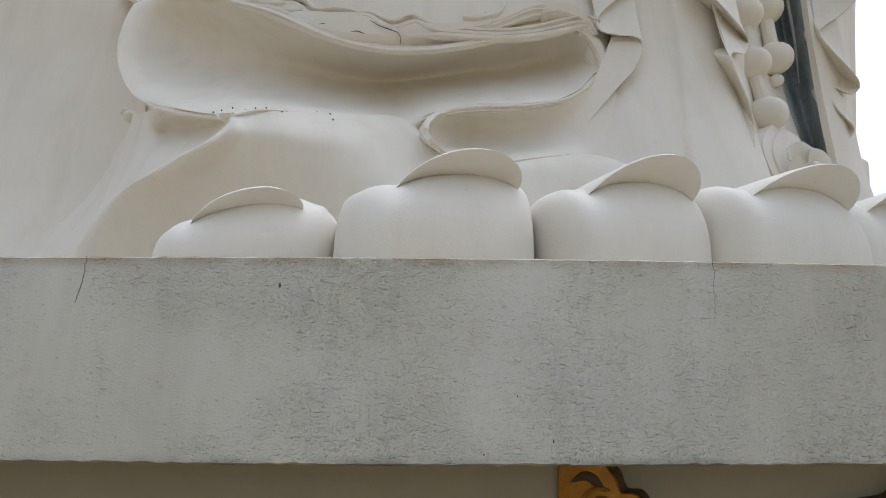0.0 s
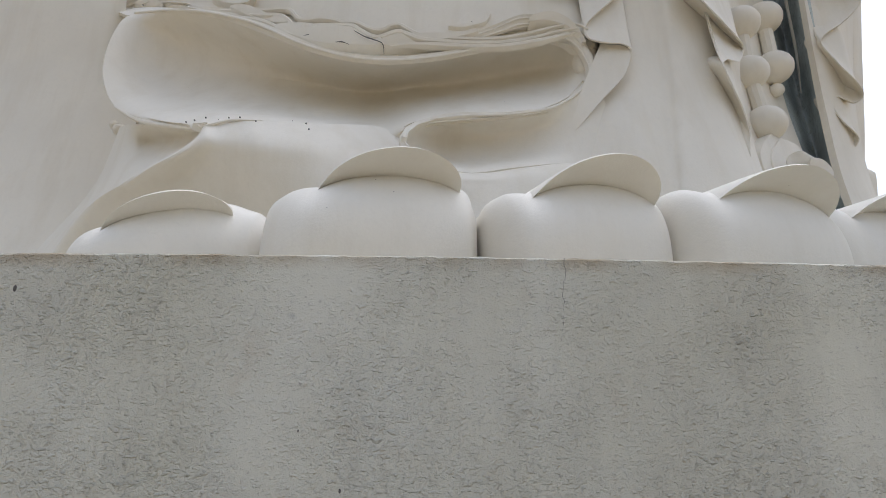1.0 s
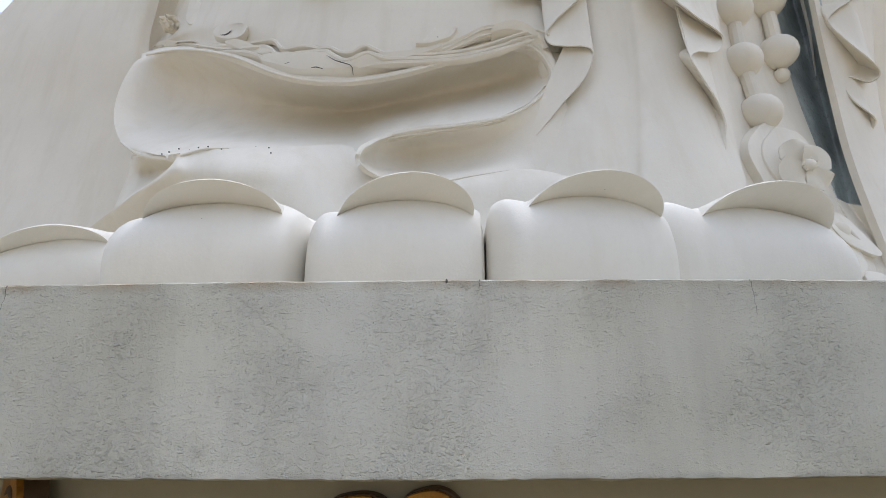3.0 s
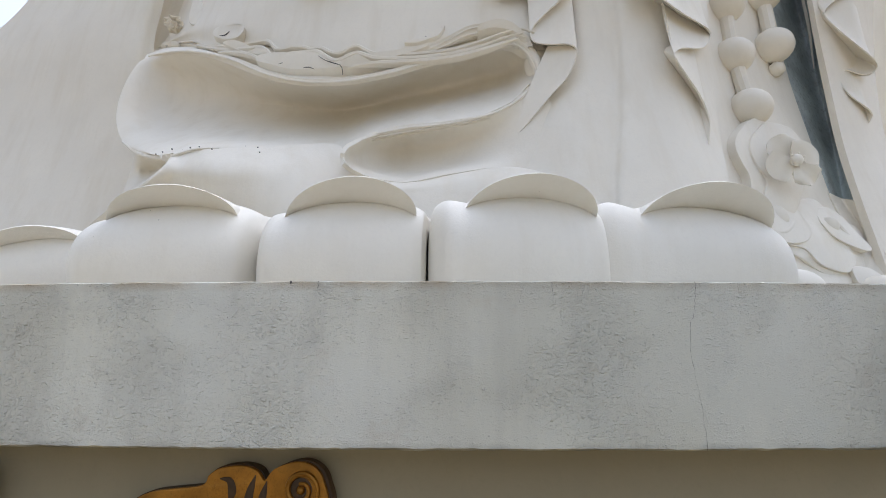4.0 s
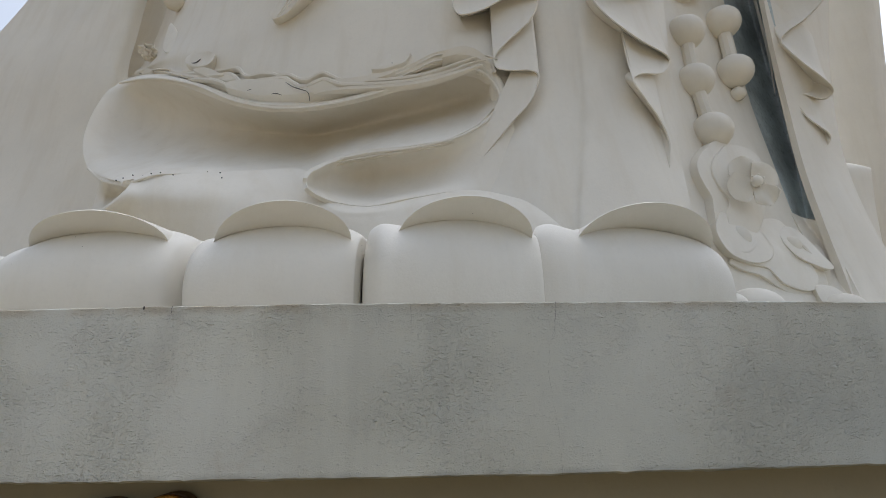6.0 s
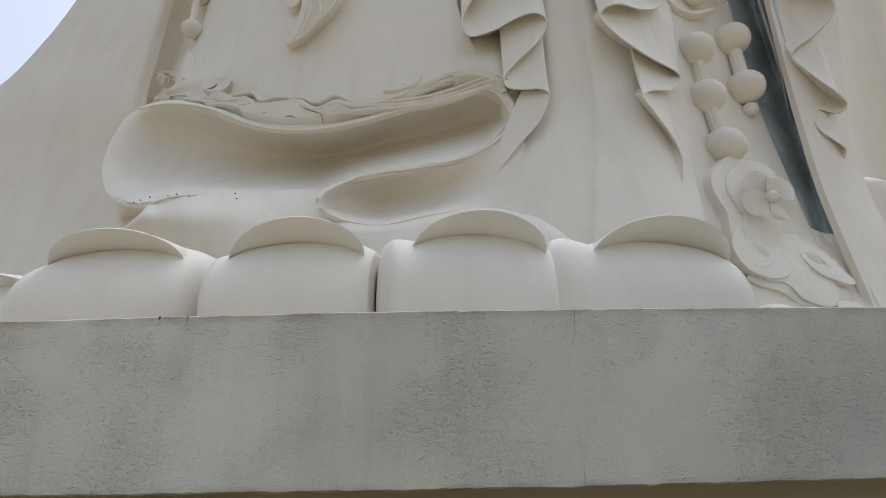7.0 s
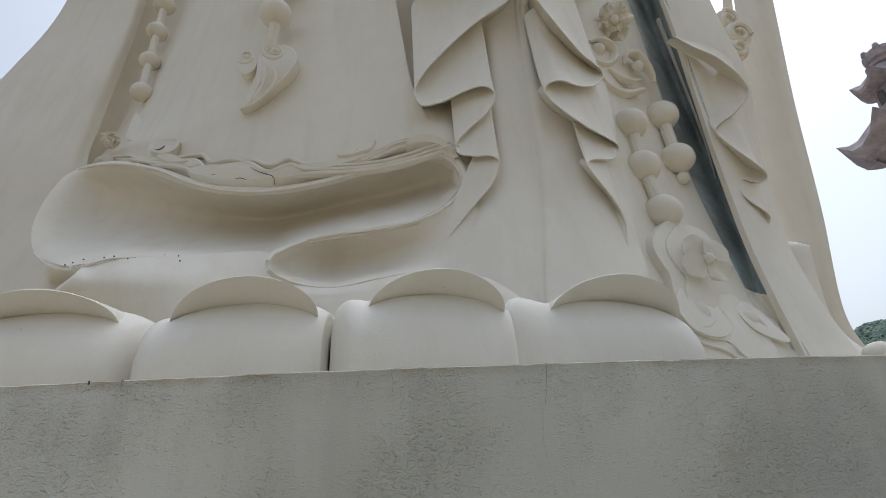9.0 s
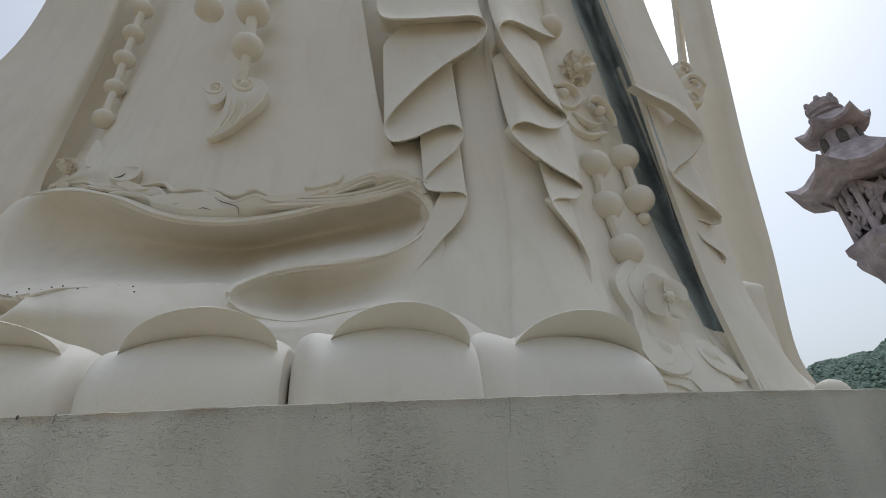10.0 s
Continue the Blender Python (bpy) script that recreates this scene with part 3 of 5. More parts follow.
# ---------------------------------------------------------------- the statue, one mesh
APRON = curves(
    [(-9.24, 16.20, 13.31), (-7.24, 14.70, 12.47), (-4.65, 13.10, 11.17), (-2.00, 12.10, 9.62), (-0.38, 12.25, 9.47), (1.14, 12.45, 9.77), (2.70, 12.55, 10.25), (3.94, 12.60, 10.63), (4.84, 12.60, 10.63)],
    [(-12.57, 20.66, 16.84), (-9.90, 18.94, 15.87), (-6.18, 15.99, 13.37), (-2.90, 14.13, 11.17), (-0.81, 13.29, 10.43), (0.92, 13.06, 10.43), (2.63, 12.91, 10.79), (4.02, 12.78, 11.04), (4.97, 12.63, 10.71)],
    [(-12.17, 20.69, 17.11), (-8.62, 18.00, 15.94), (-5.25, 15.38, 13.97), (-2.87, 14.30, 12.70), (-1.06, 13.55, 11.87), (0.80, 13.22, 11.69), (2.58, 13.10, 11.89), (3.67, 12.98, 12.01), (4.65, 12.85, 11.83)],
    [(-11.59, 20.74, 18.14), (-8.23, 18.25, 17.69), (-5.24, 15.74, 16.20), (-3.28, 14.78, 15.43), (-1.58, 14.08, 14.77), (0.53, 13.56, 14.40), (2.10, 13.46, 14.41), (3.09, 13.34, 14.43), (4.01, 13.18, 14.01)],
    [(-12.12, 21.89, 22.09), (-8.60, 19.35, 22.35), (-5.67, 16.76, 21.39), (-3.83, 15.54, 20.14), (-1.89, 14.75, 19.39), (0.09, 14.12, 18.81), (1.44, 14.02, 18.70), (2.58, 13.88, 18.38), (3.58, 13.70, 17.84)],
    [(-13.05, 23.23, 31.58), (-9.79, 21.48, 30.94), (-5.72, 17.50, 26.48), (-4.00, 16.19, 25.09), (-2.07, 15.36, 23.93), (-0.31, 14.64, 22.93), (1.19, 14.53, 22.80), (2.22, 14.38, 22.23), (3.16, 14.25, 22.06)],
    [(-13.92, 24.89, 43.75), (-11.16, 24.18, 44.17), (-6.45, 19.28, 36.31), (-4.56, 17.42, 33.62), (-2.60, 16.53, 32.08), (-1.15, 15.87, 30.95), (0.74, 15.45, 30.27), (1.66, 15.30, 29.52), (2.55, 15.20, 29.38)],
)
HOLLOW = curves(
    [(-8.83, 15.90, 13.19), (-8.97, 15.50, 12.56), (-8.79, 14.80, 11.10), (-8.31, 14.15, 9.66), (-7.59, 13.70, 8.59), (-6.51, 13.00, 7.87), (-6.36, 12.95, 7.79)],
    [(-6.74, 14.30, 12.18), (-7.88, 15.53, 12.29), (-8.07, 15.54, 11.14), (-7.58, 14.78, 9.84), (-6.51, 13.37, 8.41), (-4.92, 11.62, 7.08), (-4.77, 11.50, 7.00)],
    [(-5.23, 13.40, 11.46), (-6.63, 15.37, 11.88), (-7.00, 15.75, 11.10), (-6.29, 14.60, 9.58), (-5.12, 12.75, 8.02), (-4.00, 10.93, 6.76), (-3.86, 10.78, 6.66)],
    [(-4.45, 13.00, 11.03), (-5.70, 14.96, 11.53), (-6.11, 15.54, 10.93), (-5.41, 14.28, 9.39), (-4.38, 12.54, 8.00), (-3.70, 11.33, 7.16), (-3.52, 11.15, 6.72)],
    [(-3.51, 12.60, 10.54), (-4.44, 14.36, 11.02), (-4.79, 15.12, 10.64), (-4.06, 13.85, 9.11), (-3.28, 12.41, 7.92), (-2.77, 11.34, 7.17), (-2.69, 11.20, 6.71)],
    [(-1.66, 12.10, 9.51), (-2.27, 13.54, 10.09), (-2.76, 14.76, 10.22), (-2.44, 14.09, 9.24), (-1.74, 12.54, 7.91), (-1.26, 11.48, 7.11), (-1.09, 11.25, 6.53)],
    [(-0.21, 12.25, 9.46), (-0.44, 13.26, 9.79), (-0.80, 14.66, 10.05), (-0.79, 14.68, 9.74), (-0.46, 13.61, 8.62), (-0.09, 12.24, 7.49), (-0.07, 12.10, 6.93)],
    [(1.22, 12.47, 9.80), (1.03, 13.38, 10.04), (0.82, 14.42, 10.15), (0.78, 14.30, 9.74), (0.88, 12.92, 8.45), (0.83, 11.90, 7.54), (0.78, 12.05, 7.56)],
    [(2.86, 12.60, 10.33), (2.82, 13.42, 10.54), (2.85, 14.30, 10.47), (2.86, 14.12, 10.01), (2.90, 12.90, 8.83), (2.91, 11.80, 7.80), (2.90, 11.95, 7.83)],
    [(3.85, 12.60, 10.60), (3.93, 13.34, 10.77), (4.02, 14.08, 10.58), (4.01, 13.84, 10.04), (3.93, 12.84, 8.98), (3.81, 11.90, 8.00), (3.81, 12.05, 8.03)],
    [(4.43, 12.60, 10.69), (4.52, 13.26, 10.81), (4.70, 13.86, 10.60), (4.68, 13.68, 10.11), (4.56, 12.94, 9.25), (4.35, 12.15, 8.34), (4.36, 12.30, 8.36)],
    [(4.84, 12.60, 10.59), (4.95, 13.00, 10.58), (5.09, 13.27, 10.27), (5.07, 13.14, 9.89), (4.96, 12.77, 9.37), (4.75, 12.30, 8.63), (4.76, 12.45, 8.66)],
    [(5.14, 12.60, 10.35), (5.21, 12.78, 10.25), (5.28, 12.88, 9.97), (5.27, 12.84, 9.73), (5.19, 12.64, 9.40), (5.02, 12.45, 8.94), (5.02, 12.60, 8.99)],
    [(5.31, 12.55, 9.96), (5.33, 12.58, 9.89), (5.37, 12.60, 9.76), (5.38, 12.60, 9.65), (5.35, 12.55, 9.48), (5.26, 12.50, 9.24), (5.25, 12.60, 9.26)],
)
LOWER = curves(
    [(-3.95, 10.95, 6.66), (-4.43, 11.40, 6.44), (-5.23, 12.00, 6.16), (-6.28, 12.50, 5.60), (-7.08, 12.80, 4.94), (-7.78, 13.00, 4.03), (-8.25, 13.10, 3.01), (-8.59, 13.10, 1.92)],
    [(-3.88, 10.76, 6.67), (-3.79, 10.47, 6.35), (-3.99, 10.42, 6.08), (-4.39, 10.50, 5.84), (-4.89, 10.65, 5.62), (-5.41, 10.85, 5.34), (-6.32, 11.30, 4.90), (-7.35, 11.95, 3.70), (-8.11, 12.30, 2.82)],
    [(-3.64, 10.80, 6.75), (-3.42, 10.42, 6.20), (-3.61, 10.55, 5.91), (-4.03, 10.85, 5.60), (-4.49, 11.20, 5.14), (-4.92, 11.60, 4.66), (-5.24, 12.10, 3.69), (-5.48, 12.50, 2.82)],
    [(-3.25, 10.80, 6.84), (-2.91, 10.35, 6.15), (-2.97, 10.45, 5.71), (-3.11, 10.75, 5.26), (-3.18, 11.10, 4.65), (-3.15, 11.50, 3.71)],
    [(-2.67, 10.82, 6.87), (-2.30, 10.32, 6.12), (-2.18, 10.35, 5.64), (-2.06, 10.50, 5.07), (-1.99, 10.70, 4.51), (-1.90, 10.90, 3.57)],
    [(-1.27, 11.50, 7.21), (-0.91, 10.85, 6.37), (-0.71, 10.60, 5.74), (-0.51, 10.45, 4.99), (-0.38, 10.40, 4.36), (-0.23, 10.40, 3.44)],
    [(-0.09, 12.20, 7.50), (0.06, 11.70, 6.79), (0.21, 11.20, 5.98), (0.37, 10.80, 5.04), (0.49, 10.50, 4.34), (0.68, 10.00, 3.34)],
    [(0.77, 11.90, 6.68), (1.13, 11.10, 5.98), (1.32, 10.90, 5.61), (1.43, 10.80, 5.01), (1.50, 10.50, 4.31), (1.61, 10.10, 3.33)],
    [(2.04, 11.60, 6.23), (2.21, 10.95, 5.81), (2.37, 10.80, 5.54), (2.47, 10.60, 4.92), (2.49, 10.40, 4.26), (2.54, 10.10, 3.31)],
    [(3.20, 11.70, 6.46), (3.31, 11.10, 6.09), (3.52, 10.80, 5.71), (3.64, 10.60, 4.88), (3.64, 10.40, 4.23), (3.63, 10.10, 3.29)],
    [(4.37, 11.90, 6.58), (4.63, 11.30, 6.32), (4.99, 10.90, 5.83), (5.06, 10.60, 4.83), (5.01, 10.40, 4.19), (4.94, 10.10, 3.26)],
    [(5.39, 12.00, 6.37), (5.75, 11.50, 6.12), (6.31, 11.00, 5.46), (6.71, 10.70, 4.81), (6.74, 10.50, 4.17), (6.62, 10.30, 3.26)],
)
TONGUE = curves(
    [(0.47, 10.95, 6.68), (0.45, 11.00, 6.60), (0.47, 10.95, 6.50), (0.54, 10.80, 6.38)],
    [(0.50, 11.10, 6.88), (0.40, 11.40, 6.83), (0.45, 11.30, 6.61), (0.61, 10.90, 6.31)],
    [(0.58, 11.30, 7.07), (0.43, 11.75, 6.99), (0.48, 11.60, 6.70), (0.72, 11.00, 6.26)],
    [(0.86, 11.75, 7.47), (0.76, 12.20, 7.26), (0.81, 12.05, 6.79), (1.09, 11.25, 6.16)],
    [(1.68, 11.85, 7.74), (1.54, 12.70, 7.65), (1.58, 12.50, 6.92), (1.88, 11.25, 6.00)],
    [(2.91, 11.80, 7.80), (2.84, 12.60, 7.63), (2.85, 12.40, 6.96), (2.88, 11.20, 6.14)],
    [(3.97, 11.95, 8.09), (3.95, 12.40, 7.74), (3.91, 12.20, 7.07), (3.93, 11.40, 6.37)],
    [(4.59, 12.25, 8.51), (4.63, 12.35, 8.02), (4.47, 12.20, 7.21), (4.36, 11.70, 6.50)],
    [(5.09, 12.45, 8.99), (5.29, 12.35, 8.33), (5.16, 12.20, 7.43), (4.96, 12.00, 6.55)],
    [(5.37, 12.55, 9.56), (5.70, 12.45, 8.78), (5.78, 12.30, 7.61), (5.69, 12.05, 6.38)],
)
CENTRE = curves(
    [(3.74, 10.60, 3.37), (5.13, 10.80, 3.37), (5.88, 10.80, 3.35), (6.61, 11.00, 3.37), (6.90, 10.95, 3.35), (7.69, 11.10, 3.36), (8.55, 11.40, 3.39), (9.91, 12.20, 3.48)],
    [(4.64, 11.80, 6.02), (5.62, 11.65, 5.93), (6.22, 11.50, 5.85), (6.99, 11.70, 5.89), (7.25, 11.55, 5.83), (8.11, 11.70, 5.85), (9.04, 12.00, 5.92), (10.30, 12.80, 6.16)],
    [(5.07, 12.50, 7.82), (5.84, 12.10, 7.84), (6.51, 12.05, 7.94), (7.34, 12.30, 8.03), (7.64, 12.15, 7.93), (8.40, 12.25, 7.95), (9.32, 12.60, 7.91), (10.51, 13.40, 7.90)],
    [(5.48, 12.90, 9.86), (6.19, 12.75, 9.91), (6.81, 12.60, 9.96), (7.62, 12.80, 10.22), (7.94, 12.65, 10.10), (8.77, 12.80, 10.14), (9.59, 13.15, 10.14), (10.86, 14.10, 10.28)],
    [(5.52, 13.20, 12.17), (6.37, 13.10, 12.23), (6.76, 12.90, 12.24), (7.62, 13.00, 12.25), (7.99, 12.85, 12.11), (8.52, 13.00, 12.18), (9.75, 13.40, 12.41), (11.13, 14.40, 13.10)],
    [(5.47, 14.09, 17.99), (6.55, 13.70, 17.54), (7.07, 13.40, 17.20), (7.86, 13.55, 17.38), (8.09, 13.42, 17.23), (8.52, 13.50, 17.32), (10.24, 15.03, 19.09), (13.41, 18.69, 23.31)],
    [(5.61, 14.29, 20.65), (6.78, 13.98, 20.27), (7.40, 13.72, 19.93), (8.18, 13.76, 19.99), (8.38, 13.65, 19.85), (9.05, 13.84, 20.12), (11.79, 17.02, 24.34), (15.03, 20.67, 29.19)],
    [(5.56, 15.62, 30.82), (7.07, 15.36, 30.43), (8.07, 15.04, 29.88), (9.12, 14.96, 29.78), (9.82, 15.65, 31.10), (11.93, 18.41, 36.28), (15.95, 22.98, 44.91), (19.97, 27.03, 52.58)],
)
BEADPANEL = curves(
    [(8.69, 12.60, 3.66), (10.47, 13.20, 3.66), (11.97, 14.00, 3.72), (13.44, 14.80, 3.79), (15.40, 15.60, 3.82)],
    [(9.52, 13.20, 5.23), (11.27, 14.00, 5.37), (12.80, 14.90, 5.56), (14.15, 15.60, 5.69), (15.80, 16.30, 5.81)],
    [(10.10, 13.70, 6.72), (11.74, 14.70, 6.75), (13.09, 15.60, 6.72), (14.55, 16.30, 6.69), (15.50, 16.70, 6.57)],
    [(10.42, 14.10, 8.82), (12.01, 15.30, 9.17), (13.26, 16.20, 9.34), (14.57, 17.00, 9.57), (15.54, 17.50, 9.65)],
    [(10.17, 14.30, 11.17), (12.16, 15.70, 11.93), (13.16, 16.60, 12.37), (14.48, 17.50, 12.78), (15.44, 18.00, 12.93)],
    [(10.03, 14.50, 14.16), (12.10, 15.80, 15.25), (13.13, 16.60, 15.93), (14.28, 17.50, 16.69), (15.32, 18.10, 17.19)],
    [(10.05, 14.80, 18.14), (12.42, 16.10, 19.57), (13.37, 16.80, 20.54), (14.38, 17.50, 21.53), (15.19, 18.10, 22.21)],
    [(10.24, 15.10, 23.42), (12.46, 16.20, 25.03), (13.28, 16.90, 26.04), (14.14, 17.60, 27.06), (14.91, 18.20, 27.92)],
    [(10.12, 15.40, 31.21), (12.56, 16.40, 33.21), (13.45, 17.10, 34.58), (14.33, 17.70, 35.75), (15.18, 18.30, 36.92)],
)
SLOT = curves(
    [(15.49, 16.70, 6.52), (16.39, 17.60, 6.82), (16.06, 16.30, 6.51)],
    [(15.54, 17.50, 9.65), (17.02, 18.60, 9.85), (16.31, 16.90, 8.96)],
    [(15.44, 18.00, 12.93), (17.62, 19.70, 13.80), (16.23, 16.95, 11.81)],
    [(15.32, 18.10, 17.19), (17.42, 19.80, 18.63), (16.30, 17.00, 16.39)],
    [(15.19, 18.10, 22.21), (17.24, 20.00, 24.35), (16.32, 17.10, 21.28)],
    [(14.91, 18.20, 27.92), (17.09, 20.20, 30.81), (16.14, 17.10, 26.64)],
    [(15.18, 18.30, 36.92), (17.38, 20.40, 40.98), (16.45, 17.30, 35.11)],
)
STOLE = curves(
    [(15.42, 14.80, 2.87), (15.91, 15.00, 2.86), (16.71, 15.40, 2.84), (18.61, 16.20, 2.69)],
    [(15.82, 15.60, 4.64), (16.35, 15.80, 4.65), (17.04, 16.20, 4.71), (18.66, 16.90, 4.63)],
    [(15.95, 16.20, 6.83), (16.60, 16.40, 6.93), (17.44, 16.80, 7.04), (18.56, 17.60, 6.93)],
    [(16.01, 16.60, 8.95), (16.60, 16.80, 9.02), (17.35, 17.20, 9.18), (18.49, 18.00, 9.51)],
    [(16.07, 16.80, 11.37), (16.71, 17.00, 11.47), (17.53, 17.40, 11.77), (18.81, 18.30, 12.27)],
    [(16.09, 16.90, 13.70), (16.72, 17.00, 13.84), (17.77, 17.50, 14.28), (19.26, 18.40, 14.97)],
    [(16.19, 17.00, 16.97), (16.84, 17.10, 17.15), (17.94, 17.60, 17.70), (20.02, 18.50, 18.77)],
    [(16.23, 17.00, 19.99), (17.02, 17.10, 20.29), (18.20, 17.60, 21.03), (19.77, 18.50, 22.23)],
    [(16.23, 17.10, 22.96), (16.95, 17.20, 23.22), (18.14, 17.70, 23.94), (19.62, 18.50, 25.04)],
    [(16.07, 17.10, 26.63), (16.90, 17.20, 26.80), (17.94, 17.70, 27.54), (19.62, 18.50, 28.72)],
    [(16.23, 17.30, 35.10), (17.17, 17.40, 35.34), (18.31, 17.90, 36.34), (20.08, 18.60, 37.74)],
)
PILLAR = curves(
    [(27.94, 31.50, 7.48), (28.11, 30.60, 7.26), (28.45, 30.00, 7.27), (29.39, 30.20, 7.37), (30.83, 30.80, 7.43)],
    [(27.36, 31.00, 11.09), (27.40, 30.00, 10.75), (28.01, 29.40, 10.34), (28.85, 29.60, 10.18), (29.98, 30.40, 10.31)],
    [(27.65, 30.40, 17.64), (28.10, 29.60, 17.18), (29.04, 29.10, 16.89), (29.83, 29.30, 16.97), (31.04, 30.10, 17.37)],
    [(28.42, 29.70, 25.86), (28.98, 28.90, 25.19), (29.72, 28.50, 24.85), (30.58, 28.70, 25.00), (31.82, 29.50, 25.64)],
    [(29.81, 28.90, 34.75), (30.25, 28.20, 33.95), (30.72, 27.80, 33.50), (31.66, 28.00, 33.73), (32.95, 28.80, 34.64)],
    [(30.82, 28.30, 42.60), (31.24, 27.60, 41.62), (31.65, 27.20, 41.06), (32.56, 27.40, 41.37), (33.99, 28.20, 42.53)],
    [(32.85, 27.60, 55.32), (33.35, 26.90, 54.03), (33.82, 26.50, 53.30), (34.65, 26.70, 53.72), (36.18, 27.50, 55.31)],
)
STRIP = curves(
    [(27.85, 30.20, 26.87), (28.41, 30.00, 26.69), (29.38, 30.20, 26.84)],
    [(29.32, 29.40, 35.67), (29.57, 29.20, 35.44), (30.15, 29.40, 35.67)],
    [(30.66, 28.80, 43.31), (30.98, 28.60, 43.03), (31.67, 28.80, 43.33)],
    [(32.73, 28.10, 56.25), (33.09, 27.90, 55.89), (33.87, 28.10, 56.31)],
)
TAIL = curves(
    [(20.09, 21.00, 10.95), (20.22, 20.60, 10.78), (20.84, 20.40, 10.48), (21.67, 20.90, 10.56)],
    [(19.36, 20.00, 10.39), (19.42, 19.60, 10.22), (20.16, 19.60, 10.05), (21.07, 20.20, 10.12)],
    [(19.08, 19.60, 8.62), (19.24, 19.30, 8.49), (19.85, 19.40, 8.24), (20.77, 20.10, 8.20)],
    [(18.60, 18.80, 6.41), (18.91, 18.60, 6.33), (19.49, 18.80, 6.24), (20.35, 19.60, 6.07)],
    [(18.10, 17.90, 4.69), (18.46, 17.80, 4.64), (19.24, 18.10, 4.66), (20.42, 18.90, 4.66)],
)
CLOAK = curves(
    [(-16.70, 21.50, 38.54), (-13.61, 20.60, 36.63), (-12.44, 20.20, 35.81), (-11.66, 20.20, 35.68), (-11.67, 21.00, 36.90)],
    [(-17.20, 21.50, 29.42), (-13.94, 20.60, 27.94), (-12.16, 20.00, 27.00), (-11.56, 19.90, 26.80), (-11.57, 20.60, 27.15)],
    [(-18.48, 21.20, 24.26), (-15.04, 20.20, 22.91), (-12.89, 19.50, 22.00), (-11.60, 19.30, 21.66), (-11.45, 20.00, 21.90)],
    [(-19.72, 20.90, 20.89), (-15.99, 19.90, 19.69), (-13.41, 19.20, 18.86), (-11.72, 19.00, 18.51), (-11.38, 19.60, 18.60)],
    [(-20.76, 20.60, 18.72), (-16.65, 19.60, 17.25), (-13.59, 18.90, 16.14), (-11.68, 18.60, 15.44), (-11.21, 19.20, 15.95)],
    [(-23.14, 20.20, 15.75), (-18.36, 19.60, 14.03), (-14.47, 19.00, 13.08), (-11.88, 18.60, 12.51), (-10.20, 18.80, 12.61)],
    [(-25.79, 19.90, 12.68), (-19.89, 19.30, 11.10), (-14.85, 18.60, 9.92), (-11.85, 18.20, 9.31), (-9.39, 18.20, 9.13)],
    [(-28.26, 19.40, 9.56), (-21.82, 18.80, 7.95), (-16.05, 18.00, 6.93), (-12.11, 17.50, 6.14), (-8.73, 17.30, 5.49)],
    [(-28.17, 18.60, 6.62), (-21.60, 18.00, 5.27), (-15.64, 17.20, 4.25), (-11.05, 16.60, 3.59), (-7.53, 16.30, 3.05)],
)
SLIT = curves(
    [(2.86, 14.07, 11.92), (4.38, 13.76, 11.66), (5.48, 13.39, 11.36)],
    [(2.56, 14.67, 14.98), (4.04, 14.70, 14.99), (5.67, 13.80, 14.16)],
    [(1.93, 15.31, 19.73), (3.74, 15.54, 20.00), (5.97, 14.29, 18.55)],
    [(1.19, 15.92, 24.38), (3.49, 16.13, 24.74), (6.26, 14.77, 22.86)],
    [(-0.27, 17.06, 33.19), (2.98, 17.27, 33.74), (6.19, 15.77, 31.13)],
)
SIDE = curves(
    [(-18.55, 24.00, 21.62), (-16.40, 24.00, 21.80), (-12.81, 22.47, 20.73), (-10.01, 20.95, 19.60)],
    [(-15.89, 22.69, 16.11), (-14.38, 22.25, 15.90), (-11.81, 20.73, 15.03), (-9.78, 19.42, 14.27)],
    [(-14.89, 21.62, 12.17), (-13.01, 20.97, 11.94), (-10.73, 19.46, 11.26), (-8.07, 17.73, 10.49), (-5.78, 16.22, 9.82)],
    [(-14.26, 20.56, 9.44), (-11.91, 19.49, 9.10), (-9.79, 17.78, 8.70), (-7.44, 16.28, 8.36), (-5.39, 15.42, 8.28)],
    [(-14.01, 19.73, 7.31), (-11.32, 18.24, 7.14), (-8.85, 16.34, 6.98), (-7.04, 15.28, 7.04), (-5.36, 14.64, 7.04)],
    [(-14.78, 19.12, 5.21), (-12.12, 17.65, 5.16), (-9.32, 15.55, 4.95), (-7.86, 14.50, 5.07), (-6.56, 14.29, 5.04)],
    [(-15.62, 18.70, 3.54), (-12.12, 16.81, 3.37), (-9.48, 14.92, 3.20), (-7.86, 13.87, 3.10), (-6.46, 13.87, 3.12)],
)
POCKET = curves(
    [(-3.99, 10.95, 6.75), (-4.12, 11.10, 6.74), (-3.96, 10.93, 6.58)],
    [(-4.63, 11.60, 7.07), (-5.13, 12.60, 7.21), (-4.44, 11.35, 6.33)],
    [(-5.31, 12.20, 7.36), (-6.12, 13.50, 7.48), (-4.95, 11.70, 6.23)],
    [(-6.03, 12.80, 7.64), (-6.61, 13.80, 7.55), (-5.47, 12.00, 6.09)],
    [(-6.79, 13.40, 7.93), (-6.84, 13.60, 7.34), (-6.01, 12.30, 5.91)],
    [(-7.20, 13.80, 8.13), (-7.17, 13.70, 7.15), (-6.53, 12.60, 5.71)],
    [(-7.64, 14.40, 8.37), (-7.62, 14.10, 7.06), (-7.05, 12.90, 5.45)],
    [(-8.62, 15.80, 8.98), (-8.46, 14.90, 6.67), (-7.90, 13.30, 4.75)],
)
